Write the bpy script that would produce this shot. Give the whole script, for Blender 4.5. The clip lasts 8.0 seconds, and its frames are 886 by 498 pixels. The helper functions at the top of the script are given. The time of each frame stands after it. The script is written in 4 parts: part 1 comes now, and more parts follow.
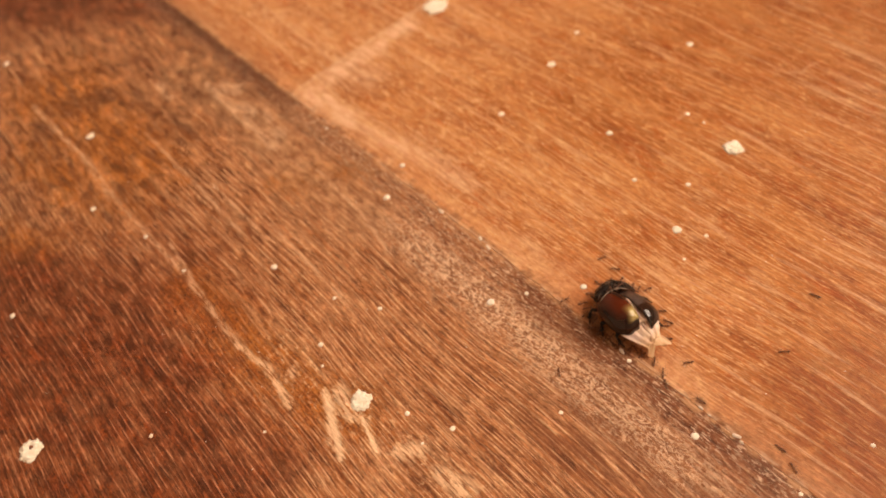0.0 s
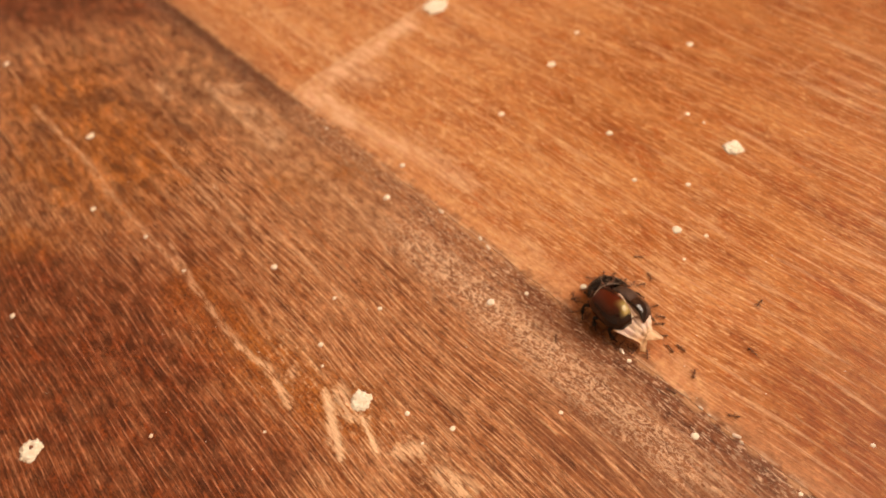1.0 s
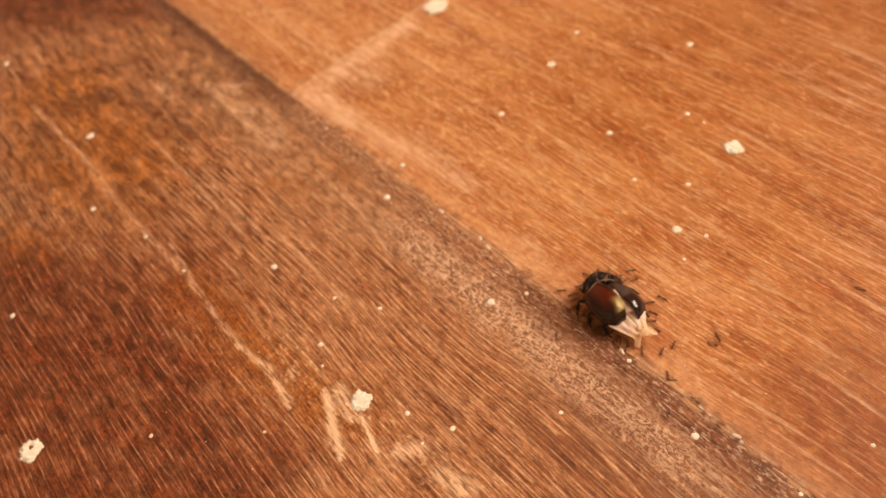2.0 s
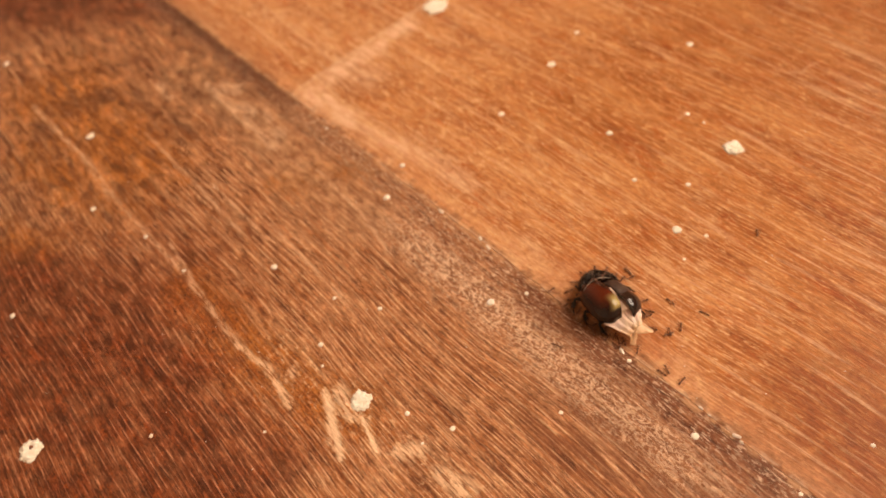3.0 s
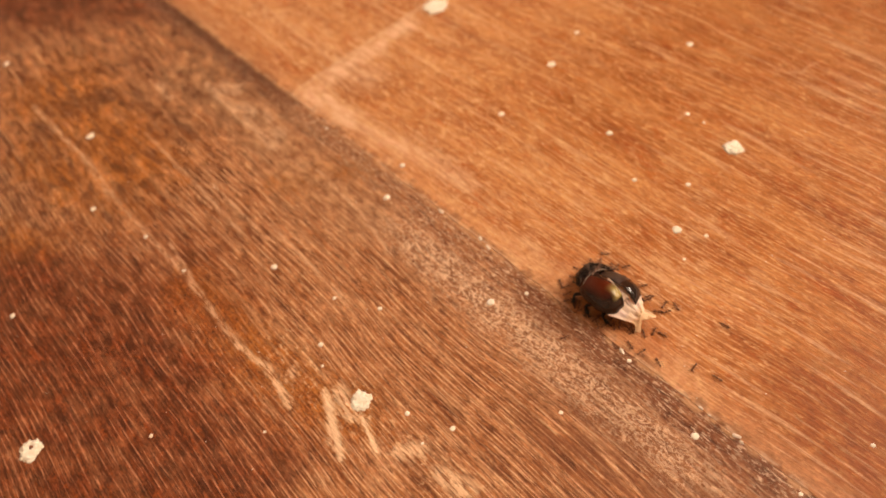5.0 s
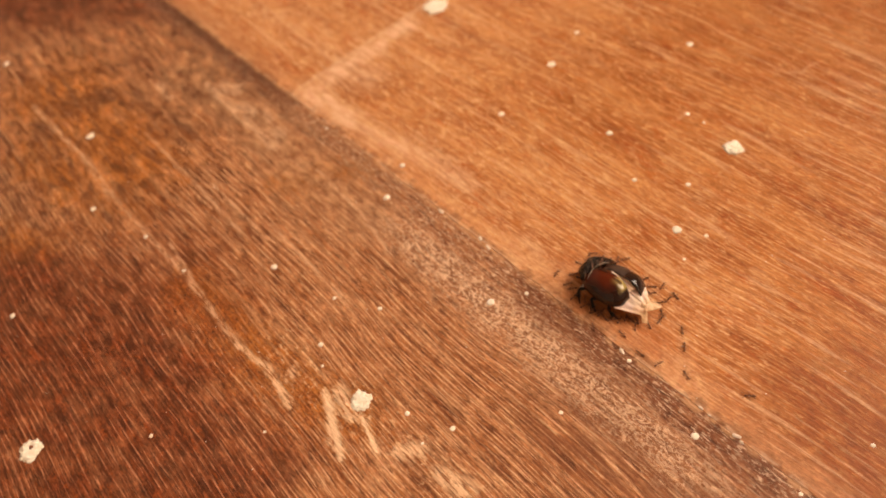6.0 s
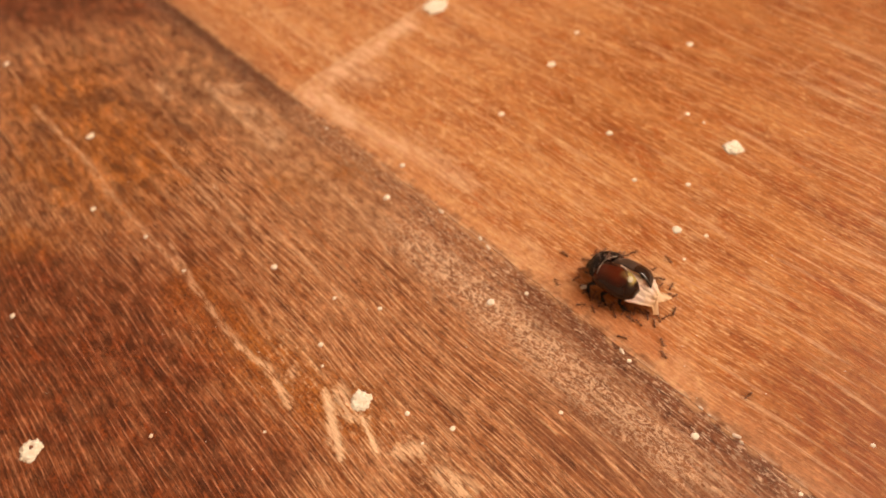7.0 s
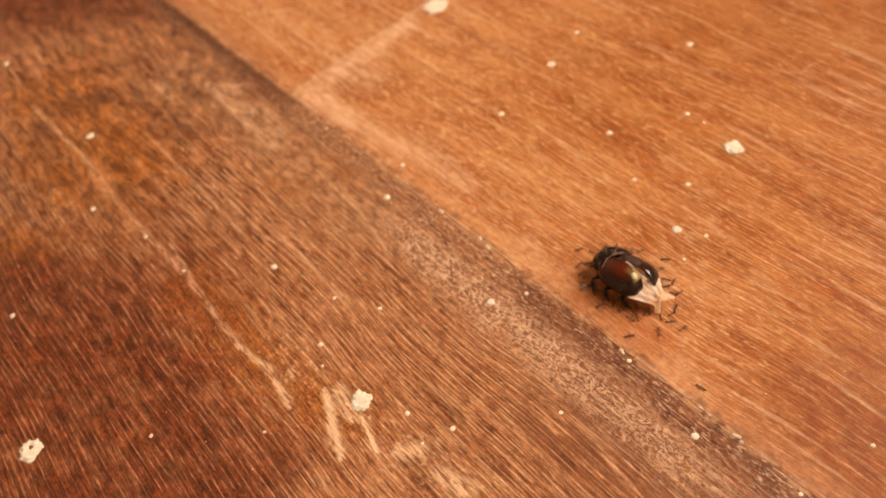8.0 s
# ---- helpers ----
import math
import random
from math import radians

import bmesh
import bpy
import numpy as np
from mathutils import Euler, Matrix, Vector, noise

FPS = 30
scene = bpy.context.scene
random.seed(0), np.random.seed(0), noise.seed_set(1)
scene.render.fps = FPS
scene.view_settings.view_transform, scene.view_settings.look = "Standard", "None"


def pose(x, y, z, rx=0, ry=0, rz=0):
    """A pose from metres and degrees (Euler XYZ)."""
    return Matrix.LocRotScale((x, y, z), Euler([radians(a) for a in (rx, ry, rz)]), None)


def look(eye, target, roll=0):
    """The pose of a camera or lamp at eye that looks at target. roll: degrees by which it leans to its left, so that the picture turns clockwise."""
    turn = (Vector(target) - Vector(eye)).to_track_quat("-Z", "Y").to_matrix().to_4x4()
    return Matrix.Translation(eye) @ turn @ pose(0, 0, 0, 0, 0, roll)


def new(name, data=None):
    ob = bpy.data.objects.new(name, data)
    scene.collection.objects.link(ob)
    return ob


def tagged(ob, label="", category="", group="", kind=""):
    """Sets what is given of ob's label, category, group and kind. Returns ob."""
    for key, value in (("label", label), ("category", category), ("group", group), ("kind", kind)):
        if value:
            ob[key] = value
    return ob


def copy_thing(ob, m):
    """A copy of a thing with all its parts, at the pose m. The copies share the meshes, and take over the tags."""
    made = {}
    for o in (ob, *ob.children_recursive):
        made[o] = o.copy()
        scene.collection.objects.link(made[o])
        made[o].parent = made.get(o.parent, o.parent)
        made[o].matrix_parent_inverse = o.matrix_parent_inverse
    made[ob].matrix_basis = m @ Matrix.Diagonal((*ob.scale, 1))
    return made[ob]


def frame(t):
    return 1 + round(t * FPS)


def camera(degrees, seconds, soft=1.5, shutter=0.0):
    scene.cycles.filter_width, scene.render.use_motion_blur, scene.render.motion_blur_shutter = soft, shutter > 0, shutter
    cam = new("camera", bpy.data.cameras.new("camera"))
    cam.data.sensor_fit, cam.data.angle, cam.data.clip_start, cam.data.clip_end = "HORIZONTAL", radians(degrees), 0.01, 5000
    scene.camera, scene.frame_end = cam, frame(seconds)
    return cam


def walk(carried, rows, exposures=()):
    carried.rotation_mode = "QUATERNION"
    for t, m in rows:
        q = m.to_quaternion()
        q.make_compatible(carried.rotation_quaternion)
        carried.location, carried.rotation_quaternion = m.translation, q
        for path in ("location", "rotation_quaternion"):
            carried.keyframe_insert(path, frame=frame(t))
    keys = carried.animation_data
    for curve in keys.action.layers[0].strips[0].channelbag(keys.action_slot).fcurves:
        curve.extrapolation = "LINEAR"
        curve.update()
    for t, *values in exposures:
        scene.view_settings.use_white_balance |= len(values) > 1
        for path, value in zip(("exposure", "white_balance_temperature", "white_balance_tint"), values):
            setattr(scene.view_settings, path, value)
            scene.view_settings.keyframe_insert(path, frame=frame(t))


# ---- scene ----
# A wooden floor seen from a hand's breadth: ants drag a dead beetle over the joint of two boards.
# The boards run along x; lengths marked mm are millimetres.
MM = 0.001

# ---- camera ----
cam = camera(64.98, 8.0, soft=1.75, shutter=0.5)
EYE = pose(-0.037065, 0.055293, 0.109294, 37.194, 8.819, -131.802)
walk(cam, [(0.0, EYE), (8.0, EYE)], exposures=[(0.0, 0.0, 7600, 14), (8.0, 0.0, 7600, 14)])
cam.data.dof.use_dof = True
cam.data.dof.focus_distance = 0.114
cam.data.dof.aperture_fstop = 15.0

# ---- light ----
world = bpy.data.worlds.new("sky")
scene.world = world
world.use_nodes = True
sky = world.node_tree.nodes.new("ShaderNodeTexSky")
sky.sky_type, sky.sun_disc = "NISHITA", False
sky.sun_elevation, sky.sun_rotation = radians(38), radians(160)
backdrop = world.node_tree.nodes["Background"]
backdrop.inputs["Strength"].default_value = 0.12
world.node_tree.links.new(sky.outputs[0], backdrop.inputs["Color"])

WINDOW_X, WINDOW_W, WINDOW_Z, WINDOW_H = -0.75, 1.50, 0.70, 1.50
lamp = bpy.data.lights.new("window_daylight", "AREA")
lamp.shape, lamp.size, lamp.size_y = "RECTANGLE", WINDOW_W - 0.1, WINDOW_H - 0.1
lamp.energy, lamp.color = 52.5, (1.0, 0.868, 0.735)
daylight = new("window_daylight", lamp)
daylight.matrix_world = look((WINDOW_X, -1.40, WINDOW_Z + WINDOW_H / 2), (WINDOW_X + 0.35, 0.0, 0.2))


# ---- material tools ----
class Graph:
    """A node material under construction, with short calls for the nodes used here."""

    def __init__(self, name):
        self.mat = bpy.data.materials.new(name)
        self.mat.use_nodes = True
        self.tree = self.mat.node_tree
        self.bsdf = self.tree.nodes["Principled BSDF"]

    def put(self, socket, value):
        if isinstance(value, bpy.types.NodeSocket):
            self.tree.links.new(value, socket)
        elif isinstance(value, (tuple, list)) and len(value) == 3 and socket.type == "RGBA":
            socket.default_value = (*value, 1.0)
        else:
            socket.default_value = value

    def math(self, op, a, b=0.0, c=0.0, clamp=False):
        n = self.tree.nodes.new("ShaderNodeMath")
        n.operation, n.use_clamp = op, clamp
        for s, v in zip(n.inputs, (a, b, c)):
            self.put(s, v)
        return n.outputs[0]

    def vec(self, op, a, b):
        n = self.tree.nodes.new("ShaderNodeVectorMath")
        n.operation = op
        self.put(n.inputs[0], a)
        self.put(n.inputs[1], b)
        return n.outputs[0]

    def xyz(self, v):
        n = self.tree.nodes.new("ShaderNodeSeparateXYZ")
        self.put(n.inputs[0], v)
        return n.outputs

    def noise(self, v, scale, detail=3.0, rough=0.55, warp=0.0):
        n = self.tree.nodes.new("ShaderNodeTexNoise")
        for key, value in (("Vector", v), ("Scale", scale), ("Detail", detail), ("Roughness", rough), ("Distortion", warp)):
            self.put(n.inputs[key], value)
        return n.outputs["Fac"]

    def noise_color(self, v, scale):
        n = self.tree.nodes.new("ShaderNodeTexNoise")
        self.put(n.inputs["Vector"], v)
        self.put(n.inputs["Scale"], scale)
        return n.outputs["Color"]

    def step(self, v, low, high):
        n = self.tree.nodes.new("ShaderNodeMapRange")
        n.interpolation_type = "SMOOTHSTEP"
        self.put(n.inputs[0], v)
        self.put(n.inputs[1], low)
        self.put(n.inputs[2], high)
        return n.outputs[0]

    def ramp(self, v, *stops):
        n = self.tree.nodes.new("ShaderNodeValToRGB")
        e = n.color_ramp.elements
        while len(e) < len(stops):
            e.new(0.5)
        for one, (at, color) in zip(e, stops):
            one.position, one.color = at, (*color, 1.0)
        self.put(n.inputs[0], v)
        return n.outputs[0]

    def mix(self, fac, a, b, blend="MIX"):
        n = self.tree.nodes.new("ShaderNodeMix")
        n.data_type, n.blend_type = "RGBA", blend
        self.put(n.inputs[0], fac)
        self.put(n.inputs[6], a)
        self.put(n.inputs[7], b)
        return n.outputs[2]

    def bump(self, height, strength, distance):
        n = self.tree.nodes.new("ShaderNodeBump")
        self.put(n.inputs["Height"], height)
        n.inputs["Strength"].default_value = strength
        n.inputs["Distance"].default_value = distance
        self.put(self.bsdf.inputs["Normal"], n.outputs[0])

    def place_mm(self):
        g = self.tree.nodes.new("ShaderNodeNewGeometry")
        return self.vec("MULTIPLY", g.outputs["Position"], (1000.0, 1000.0, 1000.0))

    def own(self):
        return self.tree.nodes.new("ShaderNodeTexCoord").outputs["Object"]

    def chance(self):
        return self.tree.nodes.new("ShaderNodeObjectInfo").outputs["Random"]

    def patch(self, v, ax, ay, bx, by, width, soft=0.6):
        """1 along the stroke from a to b (mm) of that half width, falling to 0 over its soft edge."""
        p = self.xyz(v)
        dx, dy = bx - ax, by - ay
        size = max(math.hypot(dx, dy), 0.01)
        ux, uy = dx / size, dy / size
        rx, ry = self.math("SUBTRACT", p[0], ax), self.math("SUBTRACT", p[1], ay)
        along = self.math("ADD", self.math("MULTIPLY", rx, ux), self.math("MULTIPLY", ry, uy))
        held = self.math("MINIMUM", self.math("MAXIMUM", along, 0.0), size)
        off = self.math("SUBTRACT", along, held)
        side = self.math("SUBTRACT", self.math("MULTIPLY", ry, ux), self.math("MULTIPLY", rx, uy))
        far = self.math("SQRT", self.math("ADD", self.math("MULTIPLY", off, off), self.math("MULTIPLY", side, side)))
        return self.step(far, width * (1 + soft), width * (1 - soft))

    def most(self, values):
        out = values[0]
        for v in values[1:]:
            out = self.math("MAXIMUM", out, v)
        return out

    def surface(self, color, rough, specular=0.5, coat=0.0):
        self.put(self.bsdf.inputs["Base Color"], color)
        self.put(self.bsdf.inputs["Roughness"], rough)
        self.bsdf.inputs["Specular IOR Level"].default_value = specular
        self.bsdf.inputs["Coat Weight"].default_value = coat
        self.bsdf.inputs["Coat Roughness"].default_value = 0.06
        return self.mat


# ---- materials ----
def wood_fields(g, seed):
    """Warped place in mm, and the streaks that both kinds of board share."""
    p = g.vec("ADD", g.place_mm(), (seed * 37.0, seed * 11.0, 0.0))
    sway = g.vec("MULTIPLY", g.vec("SUBTRACT", g.noise_color(p, 0.013), (0.5, 0.5, 0.5)), (6.0, 9.0, 0.0))
    w = g.vec("ADD", p, sway)
    fine = g.noise(g.vec("MULTIPLY", w, (0.150, 1.25, 0.0)), 1.0, 3.0, 0.6)
    hair = g.noise(g.vec("MULTIPLY", w, (0.34, 2.7, 0.0)), 1.0, 3.0, 0.6)
    broad = g.noise(g.vec("MULTIPLY", w, (0.018, 0.16, 0.0)), 1.0, 3.0, 0.55)
    cloud = g.noise(w, 0.05, 3.0, 0.6)
    return p, w, fine, hair, broad, cloud


def jolt(g, v, scale, along, across):
    """v shaken by noise, for ragged borders."""
    return g.vec("ADD", v, g.vec("MULTIPLY", g.vec("SUBTRACT", g.noise_color(v, scale), (0.5, 0.5, 0.5)), (along, across, 0.0)))


def granular(g, here, color, fac):
    """Mottles a colour with the fine grit of worn fibres and the blotches between them."""
    grit = g.noise(g.vec("MULTIPLY", here, (0.9, 2.0, 1.0)), 1.0, 4.0, 0.75)
    clot = g.noise(g.vec("MULTIPLY", here, (0.28, 0.55, 1.0)), 1.0, 3.0, 0.7)
    both = g.math("ADD", g.math("MULTIPLY", grit, 0.6), g.math("MULTIPLY", clot, 0.4))
    return g.mix(fac, color, g.ramp(both, (0.34, (0.20, 0.18, 0.17)), (0.50, (0.49, 0.49, 0.49)), (0.66, (0.80, 0.80, 0.80))), "OVERLAY")


def thread(g, w, spacing, thin):
    """Thin lines along the grain, a few hairs apart, wandering and broken here and there."""
    drift = g.noise(g.vec("MULTIPLY", w, (0.022, 0.20, 1.0)), 1.0, 2.0, 0.5)
    turn = g.math("ADD", g.math("MULTIPLY", g.xyz(w)[1], 2 * math.pi / spacing), g.math("MULTIPLY", drift, 15.0))
    line = g.step(g.math("SINE", turn), thin, thin + 0.22)
    breaks = g.step(g.noise(g.vec("MULTIPLY", w, (0.13, 0.9 / spacing, 3.0)), 1.0, 3.0, 0.7), 0.43, 0.58)
    return g.math("MULTIPLY", line, breaks)


def light_board():
    g = Graph("streaked_orange_wood")
    p, w, fine, hair, broad, cloud = wood_fields(g, 1)
    here = g.place_mm()
    tone = g.math("ADD", g.math("MULTIPLY", broad, 0.6), g.math("MULTIPLY", cloud, 0.4))
    # deeper wood tone away from the joint, partly lens falloff painted as colour
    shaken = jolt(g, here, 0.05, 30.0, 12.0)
    falloff_tone = g.math("MULTIPLY", g.step(g.xyz(shaken)[1], 6.0, -42.0), g.step(g.xyz(shaken)[0], 95.0, 30.0))
    # lens falloff painted into the colour at the near corner
    near_falloff = g.patch(shaken, -41.1, 5.3, -33.2, -31.6, 19.0, 0.9)
    falloff_tone = g.math("ADD", g.math("MULTIPLY", falloff_tone, 0.85), g.math("MULTIPLY", near_falloff, 1.0), clamp=True)
    base = g.ramp(tone, (0.34, (0.33, 0.098, 0.026)), (0.47, (0.47, 0.172, 0.050)), (0.60, (0.64, 0.300, 0.122)))
    color = g.mix(g.math("MULTIPLY", g.step(fine, 0.50, 0.66), 0.40), base, (0.68, 0.35, 0.18))
    color = g.mix(g.math("MULTIPLY", g.step(fine, 0.48, 0.34), 0.34), color, (0.28, 0.080, 0.025))
    color = g.mix(g.math("MULTIPLY", g.step(hair, 0.53, 0.66), 0.50), color, (0.72, 0.42, 0.24))
    color = g.mix(g.math("MULTIPLY", g.step(hair, 0.47, 0.36), 0.30), color, (0.27, 0.078, 0.024))
    color = g.mix(g.math("MULTIPLY", thread(g, w, 0.72, 0.58), 0.78), color, (0.80, 0.48, 0.26))
    stain = g.step(g.noise(g.vec("MULTIPLY", w, (0.06, 0.16, 0.0)), 1.0, 4.0, 0.65), 0.55, 0.70)
    color = g.mix(g.math("MULTIPLY", stain, 0.45), color, (0.46, 0.115, 0.020))
    spot = g.step(g.noise(g.vec("MULTIPLY", w, (0.20, 0.40, 4.0)), 1.0, 4.0, 0.7), 0.55, 0.66)
    color = g.mix(g.math("MULTIPLY", spot, 0.52), color, (0.50, 0.125, 0.020))
    bloom = g.step(g.noise(g.vec("MULTIPLY", w, (0.14, 0.30, 9.0)), 1.0, 4.0, 0.7), 0.54, 0.68)
    color = g.mix(g.math("MULTIPLY", bloom, 0.50), color, (0.74, 0.47, 0.29))
    chip = g.step(g.noise(g.vec("MULTIPLY", w, (0.36, 1.8, 7.0)), 1.0, 3.0, 0.65), 0.55, 0.66)
    color = g.mix(g.math("MULTIPLY", chip, 0.8), color, (0.84, 0.57, 0.36))
    # reddish stain at that corner, also standing in for light falloff
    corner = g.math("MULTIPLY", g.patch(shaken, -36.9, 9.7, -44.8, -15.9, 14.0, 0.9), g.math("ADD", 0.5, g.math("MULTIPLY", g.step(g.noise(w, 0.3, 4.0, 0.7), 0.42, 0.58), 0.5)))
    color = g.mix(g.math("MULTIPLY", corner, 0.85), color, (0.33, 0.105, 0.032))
    color = g.mix(g.math("MULTIPLY", falloff_tone, 0.88), color, (0.80, 0.66, 0.46), "MULTIPLY")
    # colour darkened at the far side to imitate light falling off
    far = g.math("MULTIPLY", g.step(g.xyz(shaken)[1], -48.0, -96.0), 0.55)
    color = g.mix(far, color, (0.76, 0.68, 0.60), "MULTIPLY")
    rubbed = g.patch(jolt(g, here, 0.16, 6.0, 3.0), 14.5, 0.9, -4.9, 2.3, 5.5, 0.85)
    color = g.mix(g.math("MULTIPLY", rubbed, 0.62), color, (0.46, 0.150, 0.048))
    # worn pale edge along the joint, pale film at the butt end, ragged borders
    rag = g.math("MULTIPLY", g.math("SUBTRACT", g.noise(w, 0.5, 4.0, 0.65), 0.5), 4.0)
    y = g.math("ADD", g.xyz(here)[1], rag)
    color = g.mix(g.math("MULTIPLY", g.step(y, -1.5, 5.0), 0.45), color, (0.68, 0.36, 0.19))
    soot = g.math("MULTIPLY", g.step(g.math("ADD", g.xyz(here)[1], g.math("MULTIPLY", rag, 1.3)), 3.3, 5.4), g.step(g.noise(here, 0.20, 4.0, 0.65), 0.42, 0.56))
    color = g.mix(g.math("MULTIPLY", soot, 0.75), color, (0.21, 0.080, 0.036))
    lip = g.math("MULTIPLY", g.step(g.math("ADD", g.xyz(here)[1], g.math("MULTIPLY", rag, 0.25)), 4.7, 5.3), g.step(g.noise(here, 0.35, 3.0), 0.44, 0.58))
    color = g.mix(g.math("MULTIPLY", lip, 0.40), color, (0.74, 0.56, 0.42))
    long = g.step(g.noise(g.vec("MULTIPLY", w, (0.035, 0.75, 6.0)), 1.0, 3.0, 0.6), 0.54, 0.66)
    color = g.mix(g.math("MULTIPLY", long, 0.42), color, (0.82, 0.56, 0.36))
    shift = jolt(g, here, 0.22, 7.0, 5.0)
    film = g.most([g.patch(shift, 99.5, 2.1, 100.2, -31.6, 2.6, 0.8), g.patch(shift, 100.0, 2.6, 82.0, 0.6, 2.4, 0.9), g.math("MULTIPLY", g.patch(shift, 84.0, 1.2, 44.0, -3.4, 1.9, 0.95), 0.65),
                   g.math("MULTIPLY", g.patch(shift, 101.1, -9.1, 92.0, -12.0, 4.0, 0.9), 0.5)])
    film = g.math("MULTIPLY", film, g.math("ADD", 0.40, g.math("MULTIPLY", g.step(g.noise(g.vec("MULTIPLY", w, (0.09, 0.70, 3.0)), 1.0, 4.0, 0.7), 0.42, 0.58), 0.60)))
    haze = g.most([g.patch(shift, 25.4, 2.6, 15.2, 2.4, 3.6, 0.9), g.patch(shift, -9.6, 2.4, -16.6, 2.8, 2.0, 0.9)])
    haze = g.math("MULTIPLY", haze, g.math("ADD", 0.3, g.math("MULTIPLY", g.step(g.noise(w, 0.35, 4.0, 0.7), 0.42, 0.58), 0.9)))
    color = g.mix(g.math("MULTIPLY", haze, 0.5), color, (0.74, 0.44, 0.25))
    color = g.mix(g.math("MULTIPLY", g.math("MULTIPLY", film, g.step(g.xyz(here)[0], 103.4, 102.8)), 0.95), color, (0.83, 0.57, 0.39))
    butt = g.patch(jolt(g, here, 0.5, 0.8, 1.0), 103.0, 2.9, 103.4, -40.8, 0.7, 0.8)
    color = g.mix(g.math("MULTIPLY", butt, 0.45), color, (0.78, 0.55, 0.38))
    color = g.mix(g.math("MULTIPLY", g.most([g.patch(shift, 14.0, -73.1, 11.8, -78.7, 0.5, 0.9),
                                             g.patch(shift, 24.9, -45.6, 23.7, -48.4, 0.5, 0.9)]), 0.28), color, (0.78, 0.54, 0.36))
    color = granular(g, here, color, 0.55)
    color = g.mix(1.0, color, (0.98, 0.935, 0.90), "MULTIPLY")
    seep = g.patch(shift, 175.0, 3.2, 116.0, 2.8, 2.2, 0.95)
    color = g.mix(g.math("MULTIPLY", seep, 0.35), color, (0.30, 0.100, 0.034))
    rough = g.math("ADD", 0.36, g.math("MULTIPLY", fine, 0.22))
    g.bump(g.math("ADD", fine, g.math("MULTIPLY", hair, 0.7)), 0.4, 0.00025)
    return g.surface(color, rough, 0.24)


def dark_board():
    g = Graph("worn_brown_wood")
    p, w, fine, hair, broad, cloud = wood_fields(g, 0)
    here = g.place_mm()
    ragged = jolt(g, jolt(g, here, 0.10, 16.0, 8.0), 0.5, 6.0, 2.2)
    crumb = g.noise(here, 1.3, 4.0, 0.7)
    streak = g.math("ADD", g.math("MULTIPLY", fine, 0.65), g.math("MULTIPLY", broad, 0.35))
    color = g.ramp(streak, (0.37, (0.17, 0.049, 0.018)), (0.46, (0.335, 0.117, 0.043)), (0.54, (0.45, 0.180, 0.077)), (0.64, (0.62, 0.310, 0.165)))
    # orange varnish left in the wear
    amber = g.most([g.patch(ragged, 159.9, 47.6, 111.4, 46.0, 13.0, 0.8), g.patch(ragged, 139.7, 62.1, 120.1, 60.6, 5.0, 0.8), g.patch(ragged, 116.8, 80.6, 105.1, 72.3, 4.0, 0.9),
                    g.patch(ragged, 70.8, 53.6, 42.4, 51.8, 4.5, 0.8), g.patch(ragged, 42.4, 51.8, 21.7, 47.1, 4.5, 0.8),
                    g.patch(ragged, 77.6, 24.6, 67.4, 9.4, 3.0, 0.9)])
    color = g.mix(g.math("MULTIPLY", amber, 0.88), color, g.ramp(g.math("ADD", g.math("MULTIPLY", streak, 0.5), g.math("MULTIPLY", crumb, 0.5)),
                                                               (0.37, (0.22, 0.058, 0.009)), (0.60, (0.58, 0.200, 0.034))))
    # dark bare field, blotched; also a darker patch at the far corner
    bare = g.most([g.patch(ragged, 87.1, 92.4, 69.6, 72.3, 21.0, 0.95), g.patch(ragged, 77.9, 75.9, 50.9, 64.4, 7.5, 0.7),
                   g.patch(ragged, 55.2, 100.2, 26.9, 68.8, 11.0, 0.9),
                   g.patch(ragged, 233.2, 47.4, 188.0, 4.8, 20.0, 0.7), g.patch(ragged, 108.1, 87.5, 94.5, 75.1, 8.0, 0.8), g.patch(ragged, 72.3, 96.7, 38.2, 66.3, 7.0, 0.8)])
    bare = g.math("MULTIPLY", bare, g.math("ADD", 0.72, g.math("MULTIPLY", g.step(g.noise(g.vec("MULTIPLY", here, (0.16, 0.30, 1.0)), 1.0, 4.0, 0.7), 0.42, 0.56), 0.28)))
    mud = g.math("ADD", g.math("MULTIPLY", fine, 0.5), g.math("MULTIPLY", g.noise(w, 0.22, 4.0, 0.7), 0.5))
    color = g.mix(g.math("MULTIPLY", bare, 0.9), color, g.ramp(mud, (0.40, (0.028, 0.005, 0.002)), (0.50, (0.082, 0.016, 0.005)), (0.60, (0.220, 0.052, 0.013))))
    rust = g.math("MULTIPLY", bare, g.step(g.noise(g.vec("MULTIPLY", here, (0.36, 0.62, 1.0)), 1.0, 4.0, 0.75), 0.52, 0.62))
    color = g.mix(g.math("MULTIPLY", rust, 0.8), color, g.ramp(crumb, (0.38, (0.13, 0.030, 0.008)), (0.62, (0.40, 0.105, 0.022))))
    scorch = g.math("MULTIPLY", g.most([g.patch(ragged, 68.0, 57.5, 27.0, 55.0, 3.6, 0.9), g.patch(ragged, 40.0, 50.5, 16.0, 47.5, 4.0, 0.9)]),
                    g.step(g.noise(here, 0.42, 4.0, 0.7), 0.40, 0.55))
    color = g.mix(g.math("MULTIPLY", scorch, 0.75), color, g.ramp(crumb, (0.38, (0.15, 0.036, 0.008)), (0.62, (0.50, 0.150, 0.032))))
